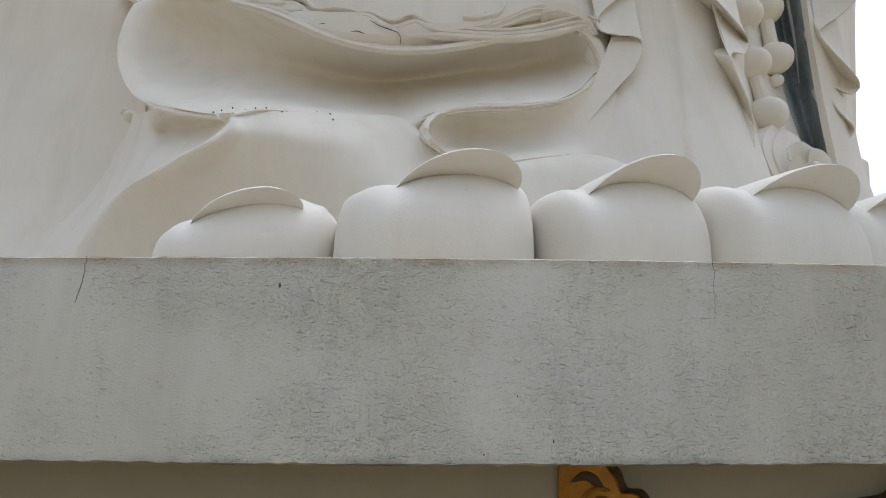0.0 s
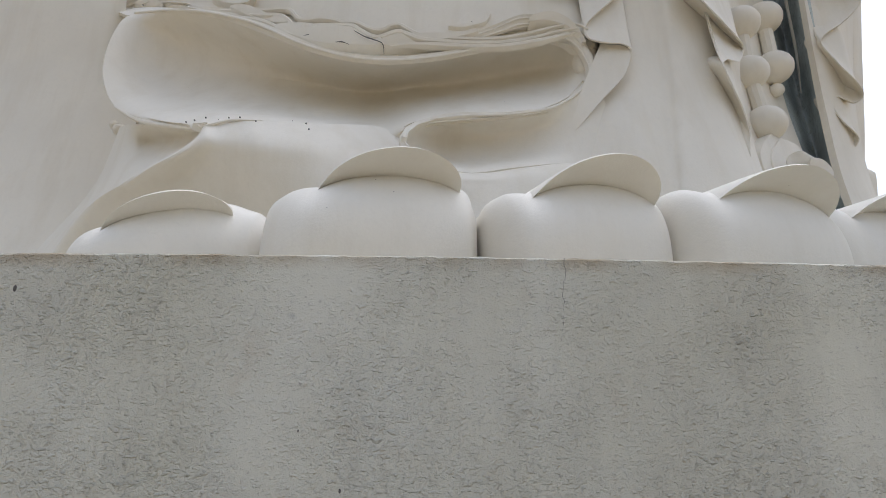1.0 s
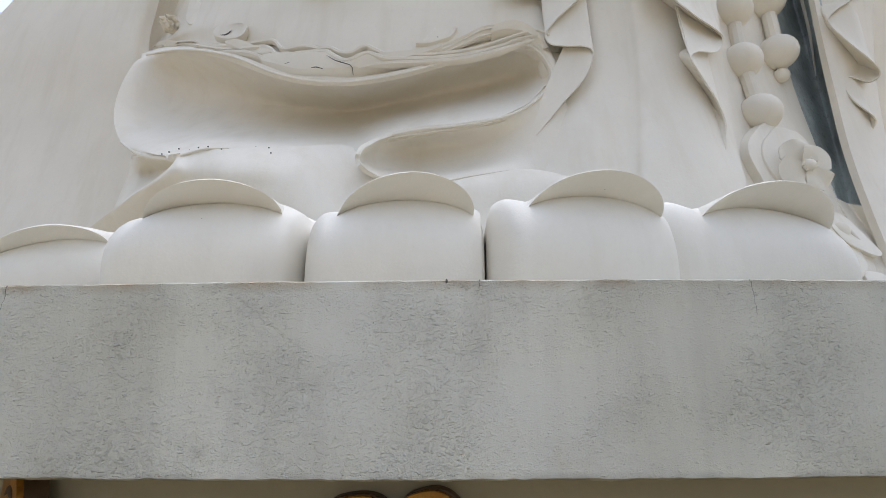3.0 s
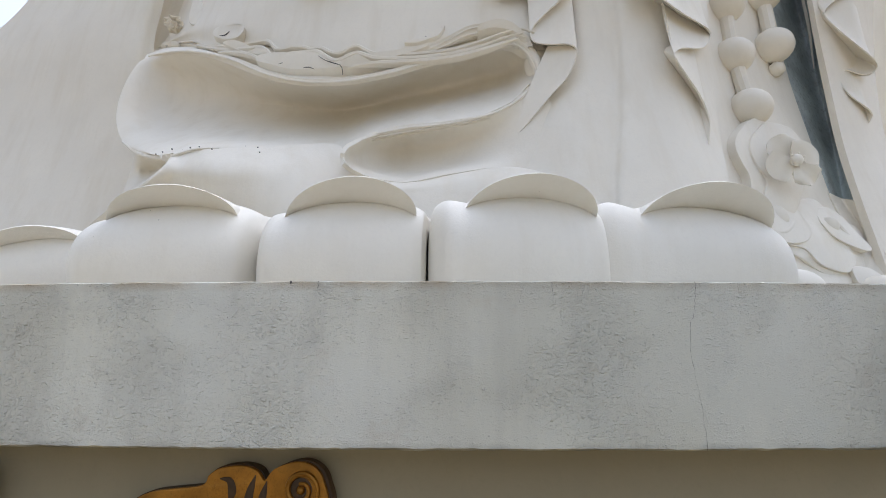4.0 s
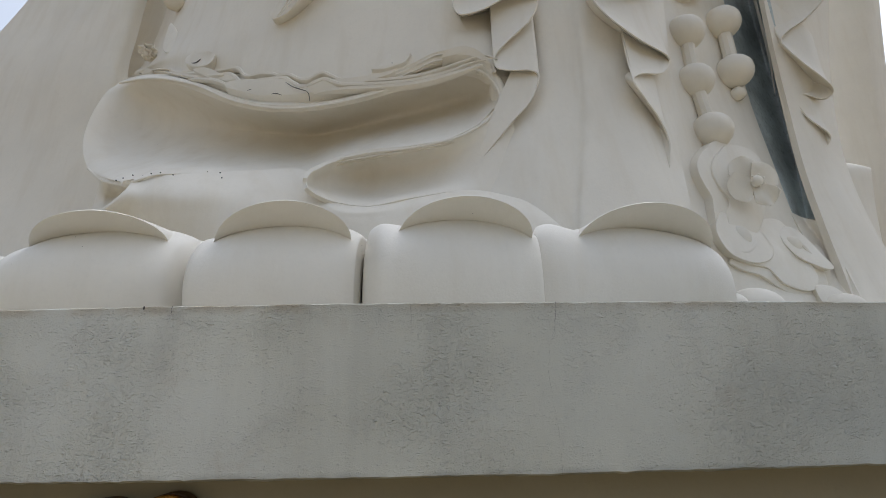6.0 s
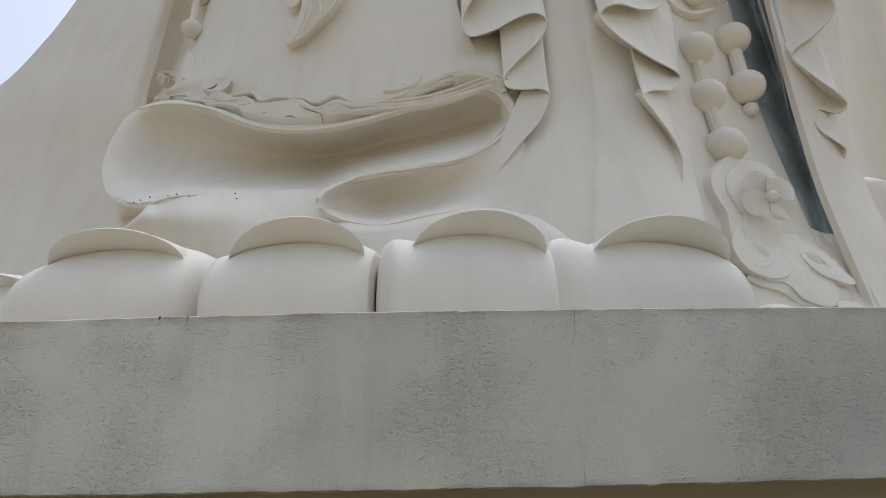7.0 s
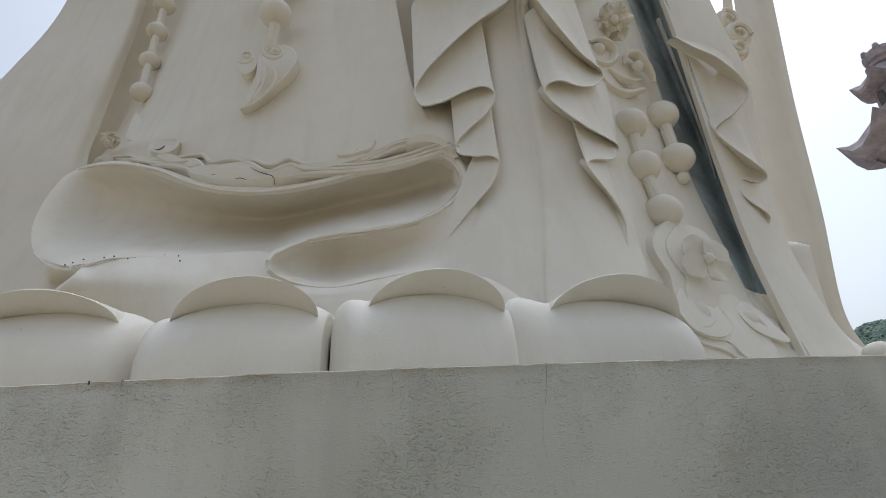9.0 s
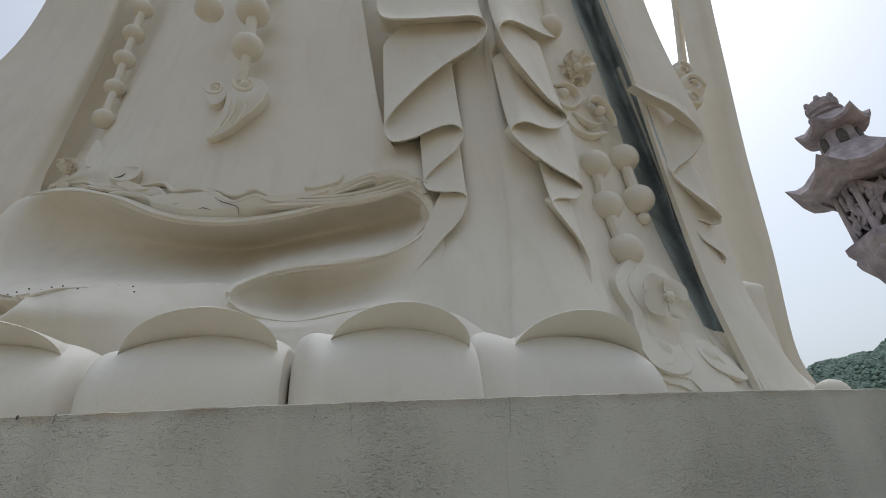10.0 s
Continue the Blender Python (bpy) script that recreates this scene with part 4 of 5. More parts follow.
GAP = curves(
    [(-12.94, 20.50, 16.35), (-12.25, 20.50, 16.49), (-10.59, 20.20, 16.39), (-8.03, 18.50, 15.26)],
    [(-13.23, 21.20, 20.33), (-12.19, 21.20, 20.50), (-10.04, 20.80, 20.30), (-7.48, 18.80, 18.67)],
    [(-13.83, 22.00, 25.18), (-12.68, 22.00, 25.40), (-10.47, 21.60, 25.19), (-7.75, 19.80, 23.44)],
    [(-14.92, 23.00, 34.08), (-13.67, 23.00, 34.10), (-11.25, 22.60, 33.59), (-7.78, 20.60, 30.83)],
    [(-15.84, 24.20, 46.33), (-14.57, 24.20, 46.40), (-11.72, 23.80, 45.80), (-7.74, 22.00, 42.64)],
)
FOOT = curves(
    [(15.42, 16.90, 7.39), (15.89, 17.00, 7.19), (15.92, 16.30, 6.82)],
    [(15.43, 16.40, 6.06), (15.98, 16.50, 5.86), (16.01, 15.90, 5.39)],
    [(15.07, 15.40, 3.80), (15.44, 15.40, 3.78), (15.85, 15.10, 3.69)],
)
ZIG_L = [(3.84, 13.12, 20.84), (3.90, 12.97, 19.64), (4.29, 12.86, 19.05), (5.48, 12.69, 18.81), (6.78, 12.55, 18.75), (7.75, 12.63, 18.88), (8.06, 12.62, 18.36), (7.62, 12.49, 17.24), (6.33, 12.35, 16.00), (5.27, 12.40, 14.93), (4.37, 12.39, 13.76), (4.07, 12.40, 13.01), (4.28, 12.36, 12.40), (4.96, 12.32, 12.47), (5.71, 12.30, 12.85), (6.27, 12.27, 12.98), (6.59, 12.26, 12.66), (6.33, 12.23, 11.98), (5.60, 12.28, 11.27), (5.26, 12.30, 10.82)] + [(5.32, 12.30, 10.45), (5.79, 12.25, 10.30), (6.24, 12.22, 10.26), (6.46, 12.22, 10.03), (6.20, 12.20, 9.31), (5.58, 12.23, 8.60), (4.33, 12.32, 7.09)]
ZIG_R = [(12.47, 16.08, 22.04), (11.34, 14.80, 20.64), (9.50, 13.08, 19.22), (8.84, 12.66, 18.69), (8.54, 12.61, 18.16), (8.57, 12.54, 17.27), (9.08, 12.47, 15.79), (9.93, 13.06, 15.05), (10.84, 13.75, 14.80), (10.55, 13.56, 14.09), (9.68, 12.84, 13.33), (8.84, 12.32, 13.15), (8.39, 12.32, 13.05), (8.21, 12.30, 12.64), (8.55, 12.26, 11.97), (9.45, 12.58, 11.38), (10.64, 13.52, 11.37), (10.31, 13.27, 10.70), (9.42, 12.57, 10.23), (9.06, 12.27, 9.79)] + [(9.40, 12.51, 9.33), (9.83, 12.81, 8.84), (10.06, 12.96, 8.20), (9.94, 12.89, 7.37)]
ZIG_S = [(15.70, 16.30, 19.05), (16.23, 16.20, 18.36), (17.19, 16.30, 17.75), (17.98, 16.50, 16.93), (18.37, 16.80, 16.15), (17.55, 16.90, 15.21), (16.60, 16.80, 14.52), (16.32, 16.70, 14.02), (16.74, 16.60, 13.17), (17.52, 16.70, 12.36), (18.00, 17.10, 12.10), (17.62, 17.20, 11.84), (16.94, 17.10, 11.99), (16.56, 17.00, 11.75), (16.74, 16.90, 10.98), (17.46, 17.10, 10.44), (17.58, 17.30, 10.18), (17.20, 17.50, 9.73), (16.53, 17.30, 9.02)]
RIM = [(-8.79, 15.85, 13.16), (-6.71, 14.25, 12.14), (-5.19, 13.35, 11.43), (-3.69, 12.60, 10.61), (-2.37, 12.15, 9.78), (-1.30, 12.05, 9.42), (-0.19, 12.20, 9.43), (1.23, 12.42, 9.77), (2.86, 12.55, 10.30), (4.02, 12.55, 10.61), (4.67, 12.55, 10.64), (5.07, 12.55, 10.40), (5.31, 12.50, 9.93), (5.37, 12.50, 9.53), (5.09, 12.42, 8.98), (4.59, 12.20, 8.49), (3.97, 11.90, 8.06), (2.91, 11.75, 7.78), (1.69, 11.80, 7.71), (0.84, 11.85, 7.52)] + [(0.59, 11.28, 7.06), (0.50, 11.07, 6.87), (0.48, 10.93, 6.67), (0.46, 10.95, 6.56), (0.55, 10.78, 6.37), (0.62, 10.88, 6.30), (0.73, 10.97, 6.24), (1.10, 11.22, 6.14), (1.89, 11.18, 5.98), (2.67, 11.13, 6.06)]
FILL = curves(
    [(3.21, 13.33, 14.41), (3.91, 13.28, 13.83), (4.75, 13.59, 13.98), (5.65, 13.67, 13.91)],
    [(3.30, 13.12, 12.79), (3.99, 13.00, 12.49), (4.79, 13.02, 12.53), (5.66, 13.19, 12.80)],
    [(3.49, 13.01, 12.03), (4.22, 12.86, 11.90), (4.93, 12.76, 11.75), (5.66, 12.81, 11.71)],
    [(4.20, 12.76, 11.04), (4.72, 12.68, 10.93), (5.15, 12.62, 10.81), (5.67, 12.59, 10.73)],
)
SLIVER = [(17.15, 19.00, 13.30), (17.24, 19.00, 15.20), (17.23, 19.00, 17.14), (17.14, 19.00, 19.77), (16.96, 19.00, 23.20)]
FLARE = curves(
    [(18.00, 18.00, 7.10), (18.46, 18.20, 7.03), (19.07, 18.60, 7.01), (20.10, 19.40, 6.98)],
    [(17.53, 17.20, 5.78), (18.03, 17.40, 5.76), (18.84, 17.90, 5.80), (20.07, 18.90, 5.90)],
    [(17.04, 16.60, 5.04), (17.69, 16.80, 5.01), (18.78, 17.40, 5.04), (20.21, 18.40, 5.14)],
    [(16.32, 16.00, 4.01), (17.14, 16.20, 4.00), (18.52, 16.80, 4.04), (20.62, 18.00, 4.15)],
)
TERRACE = curves(
    [(-10.13, 18.80, 15.75), (-9.62, 18.45, 15.65), (-8.03, 17.28, 14.84), (-7.12, 16.59, 14.11), (-5.84, 15.63, 13.32), (-4.66, 14.86, 12.68), (-3.78, 14.52, 12.51), (-3.29, 14.33, 12.33), (-2.86, 14.13, 11.95), (-2.38, 13.93, 11.75), (-1.83, 13.72, 11.68), (-1.48, 13.58, 11.52), (-1.08, 13.41, 11.28), (-0.68, 13.23, 11.02), (-0.30, 13.13, 11.04), (0.10, 13.12, 11.15), (0.46, 13.07, 10.91), (0.92, 13.02, 10.76), (1.57, 12.99, 10.83), (2.29, 12.94, 10.92)] + [(2.93, 12.89, 11.17), (3.50, 12.86, 11.44), (3.98, 12.80, 11.45), (4.63, 12.70, 11.28), (5.09, 12.61, 10.91), (5.24, 12.54, 10.54)],
    [(-9.98, 18.56, 15.55), (-9.43, 18.18, 15.43), (-7.86, 17.02, 14.63), (-6.95, 16.32, 13.90), (-5.68, 15.37, 13.12), (-4.55, 14.69, 12.55), (-3.69, 14.35, 12.38), (-3.20, 14.16, 12.20), (-2.77, 13.96, 11.82), (-2.31, 13.77, 11.62), (-1.76, 13.56, 11.55), (-1.41, 13.42, 11.40), (-1.02, 13.25, 11.16), (-0.62, 13.08, 10.90), (-0.25, 12.99, 10.93), (0.15, 12.98, 11.04), (0.50, 12.93, 10.81), (0.96, 12.88, 10.66), (1.60, 12.85, 10.72), (2.31, 12.80, 10.81)] + [(2.95, 12.76, 11.06), (3.50, 12.72, 11.33), (3.98, 12.67, 11.34), (4.62, 12.57, 11.17), (5.07, 12.47, 10.80), (5.23, 12.41, 10.44)],
    [(-10.31, 18.79, 15.68), (-9.52, 18.24, 15.43), (-7.93, 17.07, 14.61), (-6.96, 16.33, 13.86), (-5.65, 15.35, 13.06), (-4.54, 14.67, 12.50), (-3.68, 14.35, 12.33), (-3.19, 14.15, 12.15), (-2.76, 13.95, 11.77), (-2.29, 13.76, 11.58), (-1.75, 13.55, 11.50), (-1.40, 13.41, 11.35), (-1.01, 13.24, 11.11), (-0.61, 13.07, 10.85), (-0.24, 12.99, 10.89), (0.15, 12.98, 11.00), (0.50, 12.93, 10.77), (0.96, 12.88, 10.62), (1.60, 12.85, 10.68), (2.32, 12.80, 10.77)] + [(2.95, 12.75, 11.02), (3.50, 12.72, 11.29), (3.98, 12.66, 11.30), (4.62, 12.57, 11.12), (5.07, 12.47, 10.76), (5.22, 12.41, 10.40)],
    [(-10.97, 19.44, 16.10), (-9.89, 18.67, 15.69), (-8.25, 17.47, 14.86), (-7.20, 16.66, 14.05), (-5.82, 15.63, 13.22), (-4.64, 14.87, 12.59), (-3.78, 14.54, 12.43), (-3.28, 14.34, 12.25), (-2.85, 14.14, 11.86), (-2.38, 13.95, 11.67), (-1.82, 13.74, 11.60), (-1.47, 13.60, 11.44), (-1.08, 13.43, 11.20), (-0.67, 13.25, 10.94), (-0.29, 13.15, 10.96), (0.11, 13.14, 11.07), (0.46, 13.09, 10.84), (0.92, 13.04, 10.69), (1.57, 13.01, 10.75), (2.29, 12.96, 10.84)] + [(2.93, 12.91, 11.10), (3.50, 12.88, 11.36), (3.98, 12.82, 11.38), (4.63, 12.72, 11.20), (5.07, 12.63, 10.84), (5.23, 12.57, 10.47)],
    [(-11.23, 19.52, 16.10), (-9.85, 18.53, 15.52), (-8.21, 17.33, 14.69), (-7.08, 16.47, 13.85), (-5.67, 15.41, 13.00), (-4.55, 14.73, 12.44), (-3.70, 14.41, 12.27), (-3.20, 14.21, 12.09), (-2.77, 14.01, 11.71), (-2.31, 13.82, 11.52), (-1.76, 13.61, 11.45), (-1.41, 13.47, 11.30), (-1.02, 13.30, 11.06), (-0.62, 13.13, 10.80), (-0.25, 13.04, 10.84), (0.14, 13.03, 10.95), (0.50, 12.98, 10.71), (0.95, 12.93, 10.57), (1.60, 12.90, 10.63), (2.31, 12.85, 10.72)] + [(2.94, 12.81, 10.97), (3.50, 12.77, 11.23), (3.98, 12.72, 11.25), (4.62, 12.62, 11.07), (5.05, 12.53, 10.71), (5.21, 12.46, 10.35)],
    [(-12.07, 20.22, 16.52), (-10.37, 19.05, 15.76), (-8.70, 17.83, 14.89), (-7.31, 16.78, 13.99), (-5.72, 15.58, 12.90), (-4.52, 14.82, 12.10), (-3.63, 14.44, 11.60), (-3.04, 14.19, 11.24), (-2.66, 14.02, 11.01), (-2.19, 13.83, 10.79), (-1.63, 13.60, 10.58), (-1.31, 13.47, 10.49), (-0.95, 13.34, 10.41), (-0.59, 13.20, 10.35), (-0.22, 13.12, 10.32), (0.18, 13.10, 10.38), (0.50, 13.08, 10.42), (0.93, 13.07, 10.49), (1.57, 13.04, 10.62), (2.29, 13.00, 10.76)] + [(2.93, 12.94, 10.89), (3.49, 12.89, 11.02), (3.97, 12.84, 11.08), (4.62, 12.75, 10.95), (5.02, 12.66, 10.64), (5.21, 12.60, 10.34)],
)
STEP = curves(
    [(-7.73, 16.93, 14.37), (-5.82, 15.49, 13.10), (-4.65, 14.73, 12.47), (-3.79, 14.40, 12.26), (-3.22, 14.14, 11.83), (-2.71, 13.92, 11.51), (-2.03, 13.66, 11.35), (-1.49, 13.44, 11.16), (-1.14, 13.29, 10.94), (-0.80, 13.14, 10.75), (-0.38, 12.98, 10.61), (-0.04, 12.97, 10.71), (0.23, 12.96, 10.76), (0.69, 12.92, 10.61), (1.42, 12.87, 10.58), (2.15, 12.82, 10.65), (2.86, 12.77, 10.89), (3.42, 12.73, 11.13), (3.78, 12.69, 11.18)],
    [(-7.53, 16.65, 14.15), (-5.66, 15.23, 12.90), (-4.54, 14.56, 12.34), (-3.70, 14.23, 12.12), (-3.13, 13.97, 11.70), (-2.62, 13.75, 11.38), (-1.96, 13.50, 11.23), (-1.42, 13.28, 11.04), (-1.08, 13.13, 10.82), (-0.74, 12.99, 10.63), (-0.33, 12.85, 10.50), (0.01, 12.84, 10.61), (0.27, 12.83, 10.66), (0.72, 12.78, 10.51), (1.45, 12.73, 10.48), (2.17, 12.69, 10.55), (2.88, 12.63, 10.78), (3.42, 12.59, 11.02), (3.79, 12.56, 11.07)],
    [(-7.48, 16.60, 14.07), (-5.63, 15.21, 12.83), (-4.53, 14.55, 12.29), (-3.68, 14.22, 12.07), (-3.12, 13.96, 11.65), (-2.61, 13.74, 11.33), (-1.95, 13.49, 11.18), (-1.41, 13.27, 11.00), (-1.07, 13.12, 10.78), (-0.74, 12.98, 10.59), (-0.32, 12.84, 10.46), (0.01, 12.83, 10.57), (0.28, 12.82, 10.62), (0.73, 12.78, 10.47), (1.45, 12.73, 10.44), (2.17, 12.68, 10.51), (2.88, 12.63, 10.74), (3.43, 12.59, 10.98), (3.78, 12.55, 11.03)],
    [(-7.65, 16.89, 14.23), (-5.80, 15.49, 12.99), (-4.64, 14.75, 12.38), (-3.78, 14.41, 12.17), (-3.21, 14.16, 11.75), (-2.70, 13.94, 11.43), (-2.03, 13.68, 11.27), (-1.48, 13.46, 11.08), (-1.14, 13.31, 10.87), (-0.80, 13.16, 10.68), (-0.37, 13.00, 10.53), (-0.03, 12.99, 10.64), (0.23, 12.98, 10.69), (0.69, 12.94, 10.54), (1.42, 12.89, 10.51), (2.14, 12.85, 10.62), (2.86, 12.79, 10.81), (3.41, 12.75, 11.05), (3.77, 12.71, 11.10)],
    [(-7.45, 16.63, 13.98), (-5.65, 15.27, 12.78), (-4.54, 14.60, 12.23), (-3.70, 14.27, 12.02), (-3.13, 14.02, 11.60), (-2.63, 13.80, 11.28), (-1.96, 13.55, 11.13), (-1.42, 13.33, 10.95), (-1.08, 13.18, 10.73), (-0.75, 13.04, 10.54), (-0.33, 12.90, 10.41), (0.00, 12.89, 10.52), (0.27, 12.88, 10.57), (0.72, 12.83, 10.42), (1.44, 12.79, 10.42), (2.16, 12.75, 10.55), (2.87, 12.68, 10.71), (3.42, 12.64, 10.92), (3.77, 12.61, 10.98)],
    [(-7.69, 17.00, 14.21), (-5.85, 15.61, 12.97), (-4.61, 14.79, 12.13), (-3.67, 14.40, 11.61), (-3.12, 14.16, 11.26), (-2.63, 13.95, 10.97), (-1.93, 13.66, 10.66), (-1.40, 13.45, 10.49), (-1.08, 13.32, 10.40), (-0.77, 13.21, 10.35), (-0.36, 13.06, 10.28), (-0.01, 13.04, 10.32), (0.25, 13.03, 10.35), (0.68, 13.01, 10.42), (1.40, 12.98, 10.54), (2.13, 12.95, 10.68), (2.85, 12.88, 10.83), (3.41, 12.83, 10.95), (3.74, 12.80, 11.00)],
)

st = Form()
st.sheet(surface(APRON, 80, 70), 0.12)
st.sheet(surface(HOLLOW, 40, 110), 0.1)
st.sheet(surface(LOWER, 40, 90), 0.1)
st.sheet(surface(TONGUE, 30, 80), 0.1)
st.sheet(surface(CENTRE, 70, 60), 0.1)
st.sheet(surface(BEADPANEL, 30, 60), 0.1)
st.sheet(surface(SLOT, 21, 60), 0.1, 1)
st.sheet(surface(STOLE, 24, 80), 0.25)
st.sheet(surface(PILLAR, 24, 60), 0.3)
st.sheet(surface(STRIP, 10, 30), 0.3)
st.sheet(surface(TAIL, 24, 30), 0.15)
st.sheet(surface(CLOAK, 40, 60), 0.4)
st.sheet(surface(SLIT, 12, 30), 0.1)
st.sheet(surface(SIDE, 30, 40), 0.1)
st.sheet(surface(POCKET, 24, 60), 0.05)
st.sheet(surface(FLARE, 20, 30), 0.1)
st.tube(even(SLIVER, 20), [0.02, 0.09, 0.13, 0.15], 8)
st.sheet(surface(GAP, 16, 40), 0.1)
st.sheet(surface(FOOT, 12, 20), 0.1)
st.falls(ZIG_L, [5, 5, 5, 5, 5, 5, 4.5, 3.6, 2.0, 0.1], [0.5, 0.5, 0.52, 0.52, 0.48, 0.42, 0.32, 0.2, 0.06, 0.0])
st.sheet(surface(FILL, 20, 20), 0.1)
st.falls(ZIG_R, [5, 5, 5, 5, 4, 3, 2], [0.3, 0.38, 0.4, 0.38, 0.34, 0.28, 0.15])
st.falls(ZIG_S, [0.2, 1.2, 2.4, 2.6, 2.6, 2.4, 2.0], [0.3, 0.32, 0.34, 0.32, 0.25], (0, 0.02, 1), 0.6, under=0.8)
st.tube([(-1.08, 13.50, 17.9), (-1.16, 13.72, 16.5)], [0.2, 0.17], 12)
st.tube(even(RIM, 240), [0.04, 0.04, 0.04, 0.04, 0.035, 0.004], 8)
for beads in curves([(12.38, 15.80, 13.97, 0.69), (12.38, 15.70, 11.90, 0.67), (12.57, 15.50, 9.85, 0.68)], [(14.70, 17.50, 15.65, 0.72), (14.76, 17.40, 13.34, 0.71), (14.81, 17.50, 12.43, 0.29)], [(12.47, 16.00, 25.90, 0.71), (12.14, 16.00, 22.67, 0.66)], [(-10.63, 20.60, 32.68, 0.63), (-10.15, 20.30, 29.73, 0.56), (-10.08, 20.10, 27.25, 0.57), (-9.98, 19.90, 24.96, 0.55), (-9.85, 19.70, 22.60, 0.52), (-9.59, 19.30, 20.11, 0.52)], [(-1.35, 13.90, 23.39, 0.67), (-1.16, 13.70, 20.54, 0.67), (-1.08, 13.50, 18.15, 0.60)], [(-2.95, 13.70, 20.72, 0.57), (-3.30, 13.90, 23.73, 0.62)]):
    st.strand(beads)
OPEN = [(-2.62, 1.12, 0.6, 0.1, 0.0), (1.19, 1.36, 0.66, 0.22, 0.06), (2.48, 1.04, 0.7, 0.4, 0.0), (-0.3, 1.14, 0.72, 0.58, 0.0), (-2.05, 1.2, 0.5, 0.6, 0.16)]
RUFFLED = [(k * 0.9 + 0.3 * math.sin(5 * k), 1.05 + 0.15 * math.sin(3.1 * k), 0.46, 0.2 + 0.12 * (k % 3), 0.2) for k in range(7)] + [(k * 1.26 + 0.4, 0.62, 0.34, 0.62, 0.22) for k in range(5)]
for i, (x, y, z, r) in enumerate([(13.05, 14.82, 7.56, 0.70), (12.93, 16.25, 19.9, 0.85), (-10.30, 19.20, 17.17, 0.44)]):
    st.flower((x, y, z), r, RUFFLED if i else OPEN, facing=(-0.12, -1.0, -0.1 - 0.5 * i), spin=1.3 * i)
# cloud curls: a fat crescent round a small dome
for path, radii in curves(([(11.46, 15.50, 18.14), (11.93, 15.60, 18.32), (12.49, 16.00, 18.32), (12.61, 16.20, 17.86), (12.10, 15.90, 17.19), (11.50, 15.50, 17.00)], [0.06, 0.16, 0.2, 0.16, 0.08]), ([(13.12, 16.30, 17.64), (13.20, 16.20, 18.03), (13.80, 16.60, 18.46), (14.27, 16.90, 18.15), (14.64, 17.20, 17.73), (14.70, 17.30, 17.40)], [0.06, 0.14, 0.18, 0.16, 0.08]), ([(11.52, 15.40, 16.20), (11.92, 15.70, 15.72), (12.72, 16.20, 15.84), (13.86, 16.80, 16.55)], [0.05, 0.14, 0.17, 0.14, 0.1]), ([(12.12, 15.80, 16.90), (12.56, 16.00, 16.56), (13.12, 16.30, 16.57), (13.78, 16.70, 17.03)], [0.04, 0.1, 0.13, 0.1, 0.05])):
    st.tube(even(path, 26), radii, 10, ((0.5, -0.8, 0), 1.5))
for x, y, z, r in [(11.82, 15.70, 17.87, 0.30), (13.85, 16.70, 17.82, 0.26)]:
    st.ball((x, y, z), r, (1, 0.9, 1))
for outline in curves(
    [(12.31, 15.49, 9.37), (11.70, 15.09, 8.87), (11.29, 14.80, 8.38), (11.18, 14.67, 7.93), (11.31, 14.68, 7.49), (11.48, 14.72, 7.09), (11.41, 14.60, 6.58), (11.41, 14.51, 5.98), (11.92, 14.82, 6.06), (12.39, 15.29, 7.53), (12.56, 15.52, 8.59), (12.69, 15.68, 9.31)],
    [(12.77, 15.64, 9.26), (12.22, 15.29, 8.84), (11.87, 15.05, 8.45), (11.72, 14.90, 7.95), (11.87, 14.91, 7.48), (12.12, 14.99, 7.06), (11.89, 14.79, 6.54), (11.88, 14.69, 5.88), (12.84, 15.25, 6.02), (13.64, 15.83, 7.11), (14.16, 16.26, 8.45), (13.76, 16.15, 9.24)],
):
    st.plate(outline, (0.2, -0.3, 0.0), 0.7, 0.03)
for outline in curves([(-1.74, 14.16, 16.59), (-1.69, 14.02, 15.53), (-1.89, 13.99, 14.69), (-2.19, 14.05, 14.27), (-2.01, 13.93, 13.89), (-1.37, 13.72, 14.00), (-0.78, 13.57, 14.50), (-0.31, 13.48, 14.99), (-0.09, 13.56, 15.76), (-0.37, 13.66, 16.40), (-0.96, 13.91, 16.82), (-1.28, 13.99, 16.52), (-1.53, 14.07, 16.43)], [(-1.83, 14.21, 16.69), (-2.21, 14.40, 17.13), (-2.61, 14.52, 17.00), (-2.65, 14.48, 16.51), (-2.28, 14.27, 15.83), (-1.87, 14.11, 15.79), (-1.72, 14.10, 16.18)]):
    st.plate(outline, (0.0, -0.2, -0.04), 0.35, 0.05)
for path in curves(
    [(-1.39, 13.53, 15.87), (-1.31, 13.39, 14.91), (-1.49, 13.35, 14.04), (-1.78, 13.40, 13.59)],
    [(-1.25, 13.47, 15.81), (-1.07, 13.30, 14.96), (-1.24, 13.28, 14.23), (-1.62, 13.35, 13.64)],
    [(-1.08, 13.38, 15.55), (-0.71, 13.15, 14.78), (-0.85, 13.13, 14.14), (-1.37, 13.25, 13.61)],
):
    st.tube(even(path, 16), [0.01, 0.05, 0.015], 8)
for i, (x, y, z, r) in enumerate([(-1.77, 13.35, 15.57, 0.34), (-0.71, 13.25, 15.63, 0.44)]):
    st.coil((x, y - 0.36, z - 0.03), r * 1.15, 0.95, 2.0 * i, hand=-1 if i else 1)
    st.ball((x, y - 0.33, z - 0.02), r * 0.5, (1, 0.3, 0.8))
